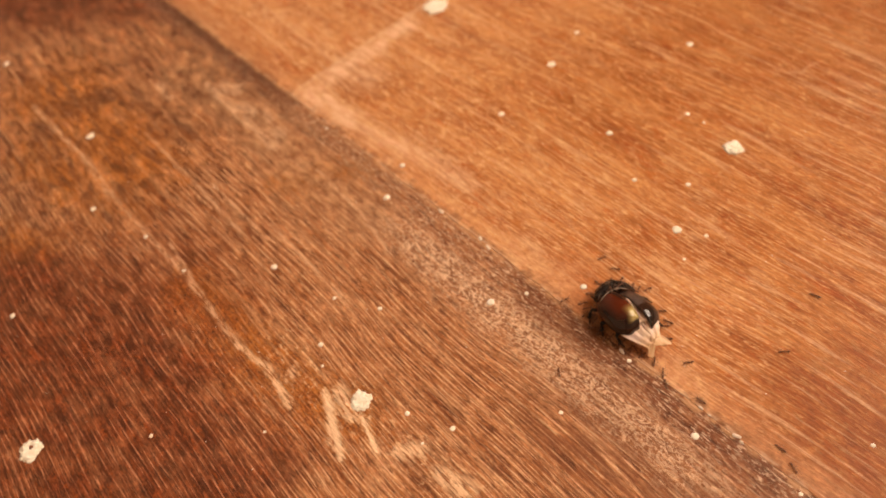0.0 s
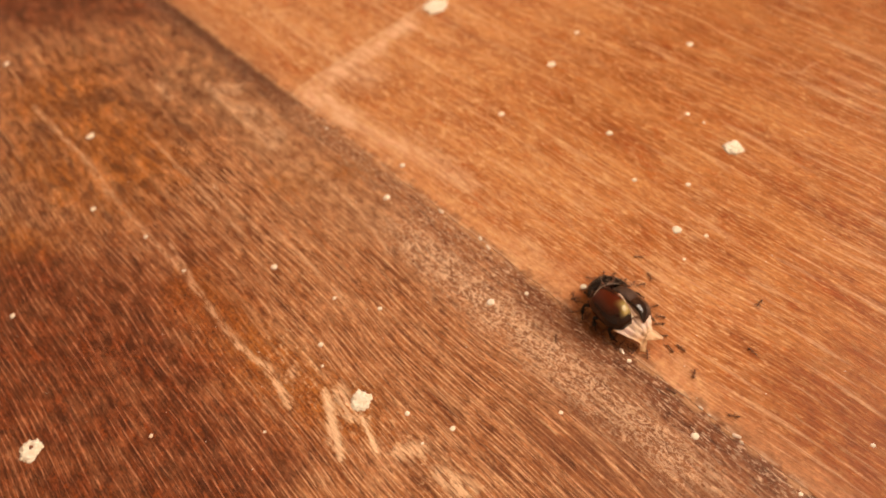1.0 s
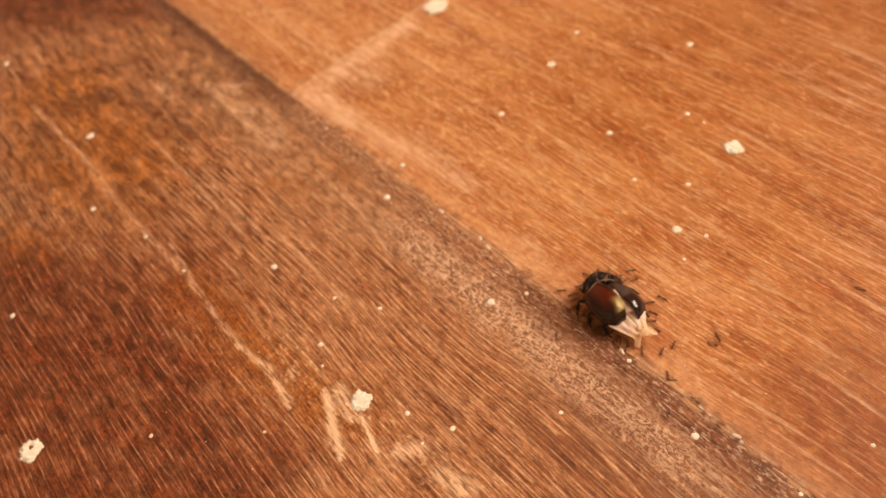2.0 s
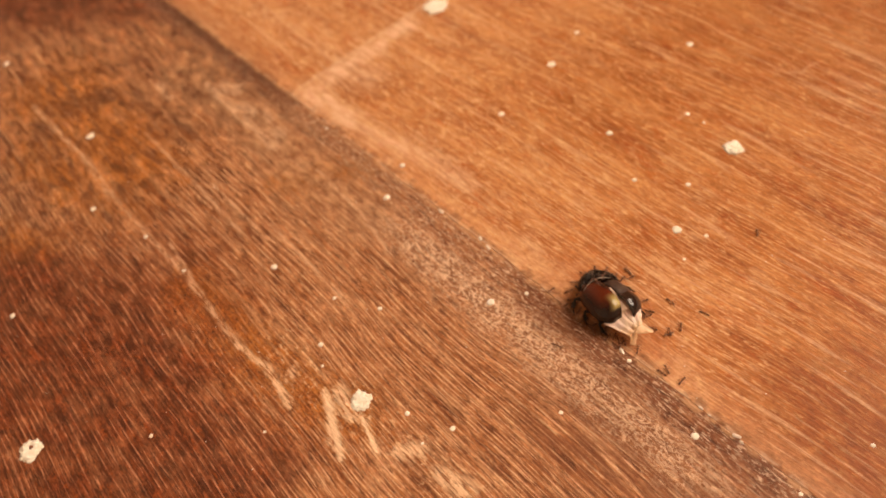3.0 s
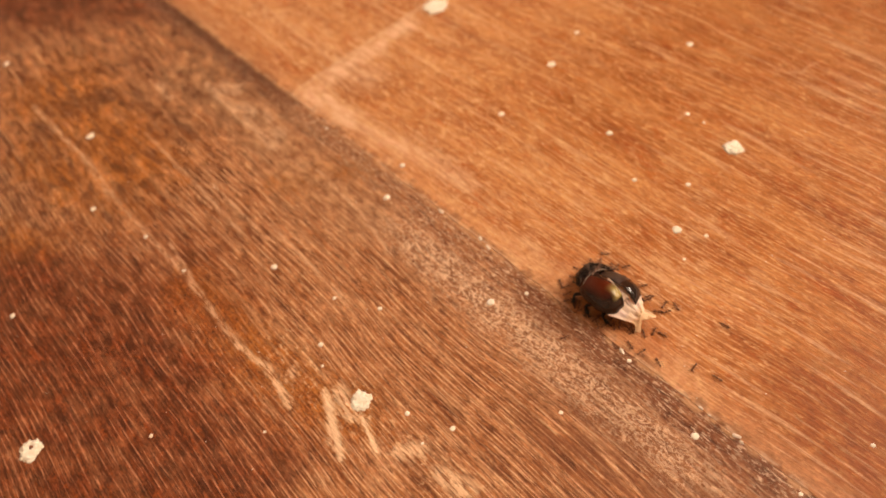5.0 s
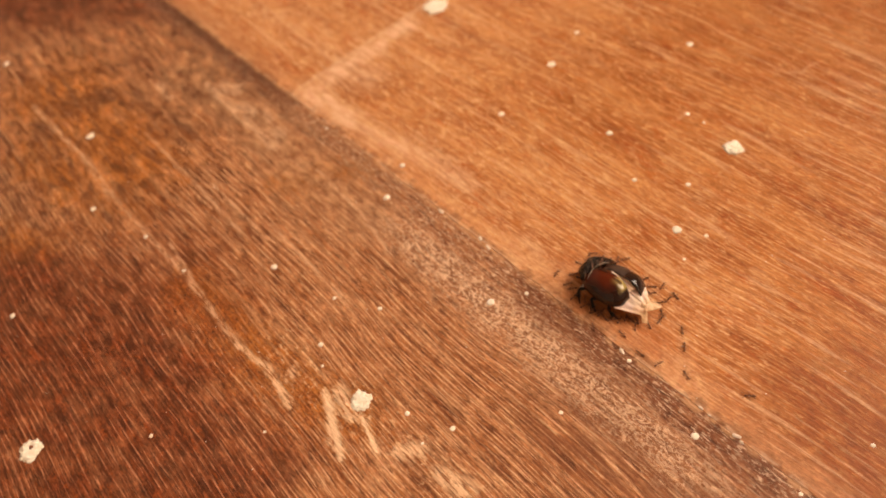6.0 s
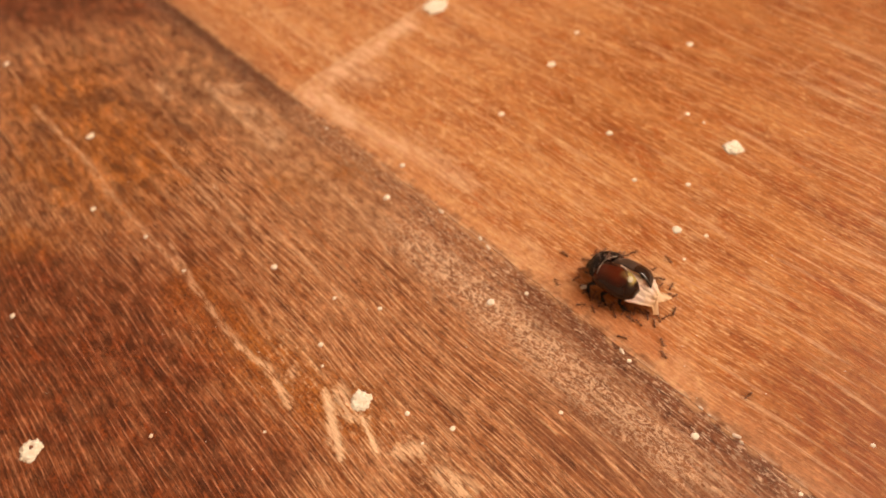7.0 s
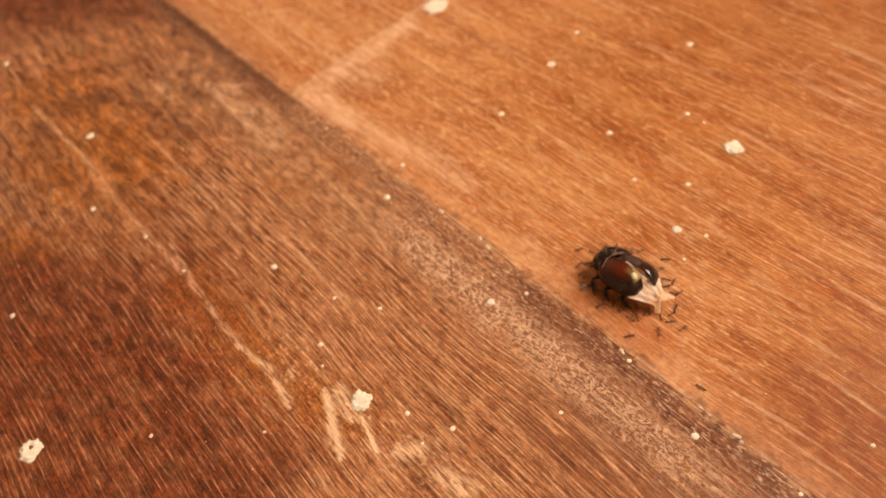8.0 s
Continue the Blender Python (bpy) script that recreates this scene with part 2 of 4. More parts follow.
    smudge = g.most([g.patch(ragged, 151.3, 49.1, 145.8, 39.0, 4.0, 0.8), g.patch(ragged, 149.9, 58.3, 131.4, 60.3, 3.0, 0.8),
                     g.patch(ragged, 141.1, 70.9, 122.5, 74.4, 4.0, 0.8), g.patch(ragged, 143.0, 31.6, 111.7, 31.4, 3.5, 0.9)])
    color = g.mix(g.math("MULTIPLY", smudge, 0.45), color, (0.125, 0.038, 0.014))
    blotch = g.step(g.noise(g.vec("MULTIPLY", w, (0.10, 0.34, 2.0)), 1.0, 4.0, 0.65), 0.49, 0.66)
    color = g.mix(g.math("MULTIPLY", blotch, g.math("ADD", 0.38, g.math("MULTIPLY", g.step(g.xyz(here)[0], 55.0, 85.0), 0.42))), color, (0.135, 0.040, 0.015))
    sheen = g.step(g.noise(g.vec("MULTIPLY", w, (0.055, 0.42, 5.0)), 1.0, 4.0, 0.65), 0.51, 0.64)
    color = g.mix(g.math("MULTIPLY", sheen, g.math("SUBTRACT", g.math("SUBTRACT", 0.45, g.math("MULTIPLY", g.step(g.xyz(here)[0], 55.0, 85.0), 0.12)), g.math("MULTIPLY", bare, 0.40))), color, (0.62, 0.33, 0.175))
    # open pores: dark dashes; raised grain: pale threads
    pit = g.step(g.noise(g.vec("MULTIPLY", w, (0.40, 1.8, 0.0)), 1.0, 2.0, 0.6), 0.54, 0.64)
    color = g.mix(g.math("MULTIPLY", pit, g.math("ADD", 0.46, g.math("MULTIPLY", bare, 0.25))), color, (0.105, 0.032, 0.014))
    color = g.mix(g.math("MULTIPLY", g.step(hair, 0.47, 0.37), g.math("SUBTRACT", 0.42, g.math("MULTIPLY", bare, 0.12))), color, (0.095, 0.027, 0.011))
    color = g.mix(g.math("MULTIPLY", g.step(hair, 0.54, 0.66), g.math("SUBTRACT", 0.50, g.math("MULTIPLY", bare, 0.42))), color, (0.50, 0.225, 0.108))
    lines = g.math("MAXIMUM", thread(g, w, 1.05, 0.70), g.math("MULTIPLY", thread(g, g.vec("ADD", w, (40.0, 17.3, 0.0)), 0.60, 0.62), g.math("SUBTRACT", 0.7, g.math("MULTIPLY", bare, 0.55))))
    lines = g.math("MULTIPLY", lines, g.math("SUBTRACT", 1.0, g.math("MULTIPLY", amber, 0.65)))
    worn_off = g.step(g.noise(g.vec("MULTIPLY", here, (0.07, 0.16, 2.0)), 1.0, 3.0, 0.65), 0.53, 0.42)
    lines = g.math("MULTIPLY", lines, g.math("SUBTRACT", 1.0, g.math("MULTIPLY", bare, g.math("MULTIPLY", worn_off, 0.5))))
    color = g.mix(g.math("MULTIPLY", lines, g.math("SUBTRACT", 0.95, g.math("MULTIPLY", bare, 0.30))), color, g.mix(bare, (0.76, 0.455, 0.275), (0.60, 0.290, 0.170)))
    color = granular(g, here, color, 0.85)
    # rubbed band beside the joint: dirt next to the edge, then a crumbly pale strip
    curl = g.noise(g.vec("MULTIPLY", here, (0.78, 1.15, 1.0)), 1.0, 4.0, 0.7, 1.3)
    rag = g.math("MULTIPLY", g.math("SUBTRACT", g.noise(here, 0.25, 5.0, 0.7), 0.5), 11.0)
    y = g.math("ADD", g.xyz(here)[1], rag)
    x = g.xyz(here)[0]
    grime = g.math("MULTIPLY", g.step(y, 13.0, 8.5), g.math("ADD", 0.55, g.math("MULTIPLY", g.step(g.noise(here, 0.14, 3.0, 0.6), 0.36, 0.56), 0.45)))
    color = g.mix(g.math("MULTIPLY", grime, g.math("SUBTRACT", 0.90, g.math("MULTIPLY", g.math("MULTIPLY", g.step(x, 8.0, 34.0), g.step(x, 118.0, 95.0)), 0.50))), color, g.ramp(g.math("ADD", g.math("MULTIPLY", fine, 0.5), g.math("MULTIPLY", crumb, 0.5)),
                                                                (0.38, (0.070, 0.019, 0.008)), (0.62, (0.265, 0.084, 0.035))))
    dash = g.step(g.noise(g.vec("MULTIPLY", here, (0.62, 2.6, 0.0)), 1.0, 2.0, 0.6), 0.55, 0.63)
    color = g.mix(g.math("MULTIPLY", grime, g.math("MULTIPLY", dash, 0.95)), color, (0.68, 0.46, 0.33))
    strip = g.math("MULTIPLY", g.step(y, 9.0, 14.0), g.step(y, 22.0, 14.5))
    strip = g.math("MULTIPLY", strip, g.math("MULTIPLY", g.step(g.math("ADD", x, g.math("MULTIPLY", rag, 2.0)), 66.0, 34.0), g.math("ADD", 0.35, g.math("MULTIPLY", g.step(x, -38.0, -14.0), 0.65))))
    color = g.mix(g.math("MULTIPLY", strip, g.math("ADD", 0.12, g.math("MULTIPLY", g.step(curl, 0.48, 0.57), 0.85))), color, (0.76, 0.500, 0.340))
    color = g.mix(g.math("MULTIPLY", strip, g.math("MULTIPLY", g.step(curl, 0.51, 0.42), 0.7)), color, (0.25, 0.088, 0.036))
    speck = g.step(g.noise(g.vec("MULTIPLY", here, (1.1, 2.6, 3.0)), 1.0, 3.0, 0.7), 0.55, 0.64)
    color = g.mix(g.math("MULTIPLY", g.math("MAXIMUM", strip, g.math("MULTIPLY", grime, 0.5)), g.math("MULTIPLY", speck, 0.75)), color, (0.80, 0.60, 0.45))
    # dirt blotches beside the beetle, which also deepen its shadow by colour
    dirt_and_shade = g.math("MULTIPLY", g.patch(jolt(g, here, 0.22, 5.0, 3.0), 15.8, 7.2, -5.6, 7.6, 4.5, 0.85), g.step(g.noise(here, 0.5, 4.0, 0.7), 0.40, 0.56))
    color = g.mix(g.math("MULTIPLY", dirt_and_shade, 0.45), color, (0.150, 0.052, 0.022))
    worn = g.math("MULTIPLY", g.step(g.math("ADD", g.xyz(here)[1], g.math("MULTIPLY", rag, 0.22)), 7.0, 5.7), g.step(g.noise(here, 0.30, 4.0, 0.65), 0.46, 0.58))
    color = g.mix(g.math("MULTIPLY", worn, 0.72), color, (0.60, 0.32, 0.17))
    seam = g.patch(jolt(g, here, 0.25, 4.0, 1.2), 190.0, 7.2, 100.0, 6.6, 1.3, 0.95)
    color = g.mix(g.math("MULTIPLY", seam, 0.6), color, (0.100, 0.030, 0.012))
    # brown blotchy figure at the far end of the strip
    figure = g.patch(ragged, 55.6, 18.5, 136.7, 17.9, 6.5, 0.8)
    color = g.mix(g.math("MULTIPLY", figure, 0.55), color, g.ramp(g.noise(g.vec("MULTIPLY", here, (0.22, 0.46, 1.0)), 1.0, 4.0, 0.7, 0.4), (0.40, (0.22, 0.080, 0.034)), (0.60, (0.66, 0.38, 0.215))))
    swirl = g.noise(g.vec("MULTIPLY", jolt(g, here, 0.12, 14.0, 8.0), (0.10, 0.26, 1.0)), 1.0, 5.0, 0.7)
    color = g.mix(g.math("MULTIPLY", g.step(x, 78.0, 116.0), 0.65), color, g.ramp(swirl, (0.36, (0.20, 0.17, 0.15)), (0.50, (0.40, 0.395, 0.385)), (0.64, (0.70, 0.68, 0.65))), "OVERLAY")
    browned = g.math("MULTIPLY", g.patch(ragged, -6.0, 23.0, -36.0, 17.5, 7.0, 0.9), g.step(g.noise(g.vec("MULTIPLY", w, (0.12, 0.8, 1.0)), 1.0, 3.0, 0.6), 0.38, 0.56))
    color = g.mix(g.math("MULTIPLY", browned, 0.65), color, (0.22, 0.076, 0.032))
    # scrapes down to the pale wood, broken up along the grain
    torn = g.step(g.noise(g.vec("MULTIPLY", here, (0.24, 1.9, 0.0)), 1.0, 4.0, 0.7), 0.45, 0.54)
    scraped = jolt(g, jolt(g, here, 0.5, 4.0, 0.9), 1.8, 1.8, 0.6)
    scrape = g.most([g.patch(scraped, 28.3, 47.6, 17.3, 52.5, 0.8, 0.7), g.patch(scraped, 26.0, 48.4, 20.5, 51.6, 1.1, 0.7),
                     g.patch(scraped, 20.7, 45.4, 13.6, 47.5, 0.5, 0.9), g.patch(scraped, 11.1, 45.0, 8.6, 42.1, 1.1, 0.9),
                     g.patch(scraped, 41.4, 52.4, 32.0, 53.3, 0.7, 0.8), g.patch(scraped, 49.7, 53.7, 41.4, 52.4, 0.5, 0.9),
                     g.patch(scraped, 27.5, 45.4, 21.8, 46.5, 1.2, 0.9), g.patch(scraped, 3.3, 42.5, -1.9, 41.1, 1.2, 0.9)])
    scrape = g.math("MULTIPLY", scrape, g.step(g.noise(g.vec("MULTIPLY", here, (0.24, 1.9, 0.0)), 1.0, 4.0, 0.7), 0.42, 0.53))
    color = g.mix(g.math("MULTIPLY", scrape, 0.95), color, (0.90, 0.60, 0.39))
    scratch = g.most([g.patch(scraped, 158.3, 55.1, 126.1, 53.4, 0.55, 0.9), g.patch(scraped, 126.1, 53.4, 107.1, 54.2, 0.7, 0.9),
                      g.patch(scraped, 107.1, 54.2, 72.1, 52.9, 0.35, 0.9), g.patch(scraped, 72.1, 52.9, 49.7, 53.7, 0.55, 0.9),
                      g.patch(scraped, 125.3, 17.9, 89.1, 18.9, 1.0, 0.8), g.patch(scraped, 121.3, 14.9, 115.1, 14.2, 1.2, 0.9),
                      g.patch(scraped, 103.1, 12.9, 98.3, 14.3, 0.9, 0.9), g.patch(scraped, 118.5, 16.0, 117.0, 11.6, 1.0, 0.9), g.patch(scraped, 108.9, 16.2, 105.1, 15.8, 1.6, 0.9),
                      g.patch(scraped, 94.7, 15.6, 92.3, 15.2, 1.4, 0.9), g.patch(scraped, 136.8, 26.8, 129.2, 27.2, 1.2, 0.9), g.patch(scraped, 90.8, 19.8, 91.5, 18.0, 0.8, 0.9), g.patch(scraped, 37.4, 48.6, 36.1, 50.5, 0.8, 0.9)])
    scratch = g.math("MAXIMUM", scratch, g.math("MULTIPLY", g.most([g.patch(scraped, 121.3, 38.1, 95.0, 38.2, 0.4, 0.9), g.patch(scraped, 95.0, 38.2, 72.6, 38.4, 0.4, 0.9), g.patch(scraped, 91.7, 35.4, 68.0, 35.4, 0.4, 0.9), g.patch(scraped, 75.7, 16.3, 56.8, 17.5, 0.4, 0.9),
                      g.patch(scraped, 56.8, 17.5, 44.0, 20.1, 0.4, 0.9), g.patch(scraped, 83.5, 51.1, 62.1, 53.1, 0.4, 0.9), g.patch(scraped, 69.7, 32.8, 44.1, 33.1, 0.4, 0.9)]), 0.8))
    scratch = g.math("MULTIPLY", scratch, g.math("ADD", 0.06, g.math("MULTIPLY", torn, 0.94)))
    color = g.mix(g.math("MULTIPLY", scratch, 0.70), color, (0.82, 0.53, 0.35))
    litter = g.math("MULTIPLY", g.most([g.patch(ragged, 40.0, 47.5, 12.0, 44.0, 4.5, 0.9), g.patch(ragged, 14.0, 43.0, -4.0, 41.5, 4.5, 0.9)]),
                    g.step(g.noise(g.vec("MULTIPLY", here, (0.55, 1.1, 2.0)), 1.0, 4.0, 0.7), 0.56, 0.64))
    color = g.mix(g.math("MULTIPLY", litter, 0.75), color, (0.84, 0.56, 0.35))
    gash = g.math("MAXIMUM", g.patch(jolt(g, here, 0.8, 2.0, 0.8), 28.3, 47.7, 17.4, 52.4, 0.5, 0.8), g.patch(jolt(g, here, 0.8, 1.5, 0.7), 20.5, 45.6, 13.7, 47.6, 0.25, 0.8))
    color = g.mix(g.math("MULTIPLY", gash, 0.9), color, (0.94, 0.66, 0.44))
    color = g.mix(1.0, color, g.mix(bare, (0.97, 0.975, 0.96), (1.0, 0.88, 0.855)), "MULTIPLY")
    rough = g.math("ADD", 0.40, g.math("MULTIPLY", fine, 0.28))
    height = g.math("ADD", g.math("ADD", fine, g.math("MULTIPLY", hair, 0.6)), g.math("MULTIPLY", g.math("MULTIPLY", strip, curl), 1.5))
    g.bump(g.math("SUBTRACT", height, g.math("ADD", g.math("MULTIPLY", scrape, 0.6), g.math("MULTIPLY", pit, 0.5))), 0.55, 0.0003)
    return g.surface(color, rough, 0.26)


def plain_board():
    g = Graph("plain_floor_wood")
    p, w, fine, hair, broad, cloud = wood_fields(g, 3)
    tone = g.math("ADD", g.math("MULTIPLY", broad, 0.5), g.math("MULTIPLY", g.chance(), 0.35))
    color = g.ramp(tone, (0.2, (0.26, 0.09, 0.035)), (0.7, (0.50, 0.21, 0.09)))
    color = g.mix(g.math("MULTIPLY", g.step(fine, 0.5, 0.72), 0.5), color, (0.62, 0.34, 0.18))
    return g.surface(color, 0.5, 0.4)


def plaster():
    g = Graph("beige_plaster")
    p = g.place_mm()
    color = g.mix(g.noise(p, 0.004, 4.0), (0.62, 0.53, 0.43), (0.69, 0.60, 0.50))
    g.bump(g.noise(p, 0.15, 3.0), 0.2, 0.002)
    return g.surface(color, 0.9, 0.2)


def chip_paint(name, a, b, size):
    g = Graph(name)
    o = g.own()
    n = g.noise(o, size, 3.0, 0.65)
    color = g.mix(g.step(n, 0.35, 0.65), a, b)
    g.bump(n, 0.6, 0.0002)
    return g.surface(color, 0.65, 0.3)


def shell(name, front, rear, patch=None, gloss=0.15, shine=0.34, dusty=False):
    g = Graph(name)
    o = g.vec("MULTIPLY", g.own(), (1000.0, 1000.0, 1000.0))
    n = g.noise(o, 0.5, 3.0, 0.6)
    x = g.math("ADD", g.xyz(o)[0], g.math("MULTIPLY", g.math("SUBTRACT", n, 0.5), 1.6))
    color = g.mix(g.step(x, -2.0, 0.9), rear, front)
    if patch:
        gold, low, high = patch
        color = g.mix(g.step(g.math("ABSOLUTE", g.xyz(o)[1]), 2.7, 4.0), color, (0.010, 0.004, 0.003))
        color = g.mix(g.math("MULTIPLY", g.step(x, 1.2, 2.8), g.step(g.math("ABSOLUTE", g.xyz(o)[1]), 1.9, 0.7)), color, (0.016, 0.004, 0.003))
        # olive-gold reflection of the surroundings, painted into the shell colour
        glint_band = g.math("MULTIPLY", g.step(x, low - 0.3, low + 0.3), g.step(x, high + 1.2, high - 0.9))
        glint_band = g.math("MULTIPLY", glint_band, g.step(g.math("ADD", g.math("ABSOLUTE", g.xyz(o)[1]), g.math("MULTIPLY", n, 0.8)), 2.9, 1.5))
        color = g.mix(g.math("MULTIPLY", glint_band, 0.9), color, gold)
    color = g.mix(g.math("MULTIPLY", g.step(g.noise(o, 2.4, 2.0), 0.62, 0.8), 0.35), color, (0.16, 0.10, 0.065))
    rough = gloss
    if dusty:
        dust = g.math("MULTIPLY", g.step(x, 0.2, 2.0), g.step(g.noise(o, 1.1, 4.0, 0.7), 0.38, 0.56))
        color = g.mix(g.math("MULTIPLY", dust, 0.85), color, (0.060, 0.032, 0.021))
        rough = g.math("ADD", gloss, g.math("MULTIPLY", g.step(x, 0.0, 1.6), 0.4))
    ridges = g.math("SINE", g.math("MULTIPLY", g.xyz(o)[1], 9.0))
    g.bump(g.math("ADD", g.math("MULTIPLY", ridges, 0.3), g.noise(o, 5.0, 2.0)), 0.04, 0.0001)
    return g.surface(color, rough, shine, 0.06 if gloss < 0.3 and not dusty else 0.02)


def dusty_chitin():
    g = Graph("dusty_pitted_chitin")
    o = g.vec("MULTIPLY", g.own(), (1000.0, 1000.0, 1000.0))
    pits = g.noise(o, 2.2, 3.0, 0.7)
    dust = g.step(g.math("ADD", g.math("MULTIPLY", g.noise(o, 0.7, 3.0, 0.6), 0.6), g.math("MULTIPLY", pits, 0.4)), 0.50, 0.62)
    color = g.mix(g.math("MULTIPLY", dust, 0.85), (0.014, 0.006, 0.004), (0.17, 0.095, 0.058))
    g.bump(pits, 0.9, 0.0005)
    return g.surface(color, g.math("ADD", 0.20, g.math("MULTIPLY", dust, 0.4)), 0.28)


def membrane():
    g = Graph("folded_wing_membrane")
    o = g.vec("MULTIPLY", g.own(), (1000.0, 1000.0, 1000.0))
    vein = g.step(g.noise(g.vec("MULTIPLY", o, (0.25, 2.2, 1.0)), 1.0, 3.0, 0.6), 0.52, 0.66)
    color = g.mix(g.math("MULTIPLY", vein, 0.5), (0.84, 0.60, 0.45), (0.58, 0.31, 0.21))
    color = g.mix(g.math("MULTIPLY", g.step(g.noise(o, 0.45), 0.46, 0.62), 0.7), color, (0.88, 0.64, 0.60))
    color = g.mix(g.math("MULTIPLY", g.step(g.xyz(o)[0], -4.6, -6.4), 0.75), color, (0.80, 0.47, 0.24))
    g.bump(g.noise(g.vec("MULTIPLY", o, (0.4, 3.0, 1.5)), 1.0, 3.0), 0.5, 0.0002)
    g.bsdf.inputs["Subsurface Weight"].default_value = 0.25
    g.bsdf.inputs["Subsurface Radius"].default_value = (0.0006, 0.0004, 0.0003)
    g.bsdf.inputs["Subsurface Scale"].default_value = 1.0
    return g.surface(color, 0.42, 0.45)


def ant_skin():
    g = Graph("dark_ant_cuticle")
    o = g.own()
    color = g.mix(g.noise(o, 2500.0, 2.0), (0.130, 0.046, 0.021), (0.260, 0.100, 0.047))
    color = g.mix(g.math("MULTIPLY", g.chance(), 0.5), color, (0.075, 0.025, 0.011))
    return g.surface(color, 0.33, 0.5)


LIGHT_WOOD, DARK_WOOD, PLAIN_WOOD, PLASTER = light_board(), dark_board(), plain_board(), plaster()
CREAM = chip_paint("cream_paint", (0.86, 0.78, 0.63), (0.95, 0.90, 0.79), 900.0)
WHITE_DOT = chip_paint("white_paint", (0.84, 0.77, 0.66), (0.92, 0.87, 0.78), 700.0)
SPLINTER = chip_paint("bare_splinter_wood", (0.66, 0.54, 0.44), (0.84, 0.76, 0.68), 800.0)
ELYTRON = shell("brown_wing_case", (0.095, 0.013, 0.004), (0.018, 0.005, 0.003), ((0.42, 0.31, 0.110), -2.2, -0.2), gloss=0.06, shine=0.48)
DARK_ELYTRON = shell("black_wing_case", (0.030, 0.008, 0.004), (0.014, 0.006, 0.005), gloss=0.08, shine=0.8, dusty=True)
CHITIN = shell("black_dusty_chitin", (0.014, 0.008, 0.006), (0.018, 0.010, 0.007), gloss=0.36)
MEMBRANE, ANT_SKIN, DUSTY = membrane(), ant_skin(), dusty_chitin()
DUST_RIM = chip_paint("pale_dust", (0.10, 0.07, 0.05), (0.42, 0.33, 0.26), 1800.0)
FRAME_PAINT = chip_paint("white_window_paint", (0.74, 0.72, 0.68), (0.82, 0.80, 0.77), 6.0)
glass_graph = Graph("window_glass")
glass_graph.bsdf.inputs["Transmission Weight"].default_value = 1.0
GLASS = glass_graph.surface((0.97, 0.98, 0.97), 0.02)


# ---- mesh tools ----
def part(name, bm, material, parent=None, label=""):
    """Links a bmesh as one mesh object, under a thing if given."""
    bmesh.ops.recalc_face_normals(bm, faces=bm.faces)
    data = bpy.data.meshes.new(name)
    bm.to_mesh(data)
    bm.free()
    data.materials.append(material)
    ob = new(name, data)
    ob.parent = parent
    return tagged(ob, label)


def smooth(ob):
    for f in ob.data.polygons:
        f.use_smooth = True
    return ob


def block(x0, x1, y0, y1, z0, z1, bevel=0.0):
    bm = bmesh.new()
    bmesh.ops.create_cube(bm, size=1.0, matrix=Matrix.Translation(((x0 + x1) / 2, (y0 + y1) / 2, (z0 + z1) / 2))
                          @ Matrix.Diagonal((x1 - x0, y1 - y0, z1 - z0, 1.0)))
    if bevel:
        bmesh.ops.bevel(bm, geom=bm.edges[:], offset=bevel, segments=1, affect="EDGES")
    return bm


def ball(bm, center, radii, turn=None, segments=12, rings=8):
    m = Matrix.Translation(center) @ (turn or Matrix.Identity(4)) @ Matrix.Diagonal((*radii, 1.0))
    return bmesh.ops.create_uvsphere(bm, u_segments=segments, v_segments=rings, radius=1.0, matrix=m)["verts"]


def tube(bm, points, radii, sides=6):
    """A tapering limb through the points."""
    rings = []
    for i, p in enumerate(points):
        ahead = Vector(points[min(i + 1, len(points) - 1)]) - Vector(points[max(i - 1, 0)])
        turn = ahead.to_track_quat("Z", "Y").to_matrix()
        rings.append([bm.verts.new(Vector(p) + turn @ Vector((math.cos(a) * radii[i], math.sin(a) * radii[i], 0)))
                      for a in [2 * math.pi * k / sides for k in range(sides)]])
    for a, b in zip(rings, rings[1:]):
        for k in range(sides):
            bm.faces.new((a[k], a[(k + 1) % sides], b[(k + 1) % sides], b[k]))
    bm.faces.new(rings[0])
    bm.faces.new(rings[-1])


# ---- the room: plain walls that close the place ----
ROOM = (-1.9, 1.5, -1.3, 1.9, 2.5)
X0, X1, Y0, Y1, TOP = ROOM


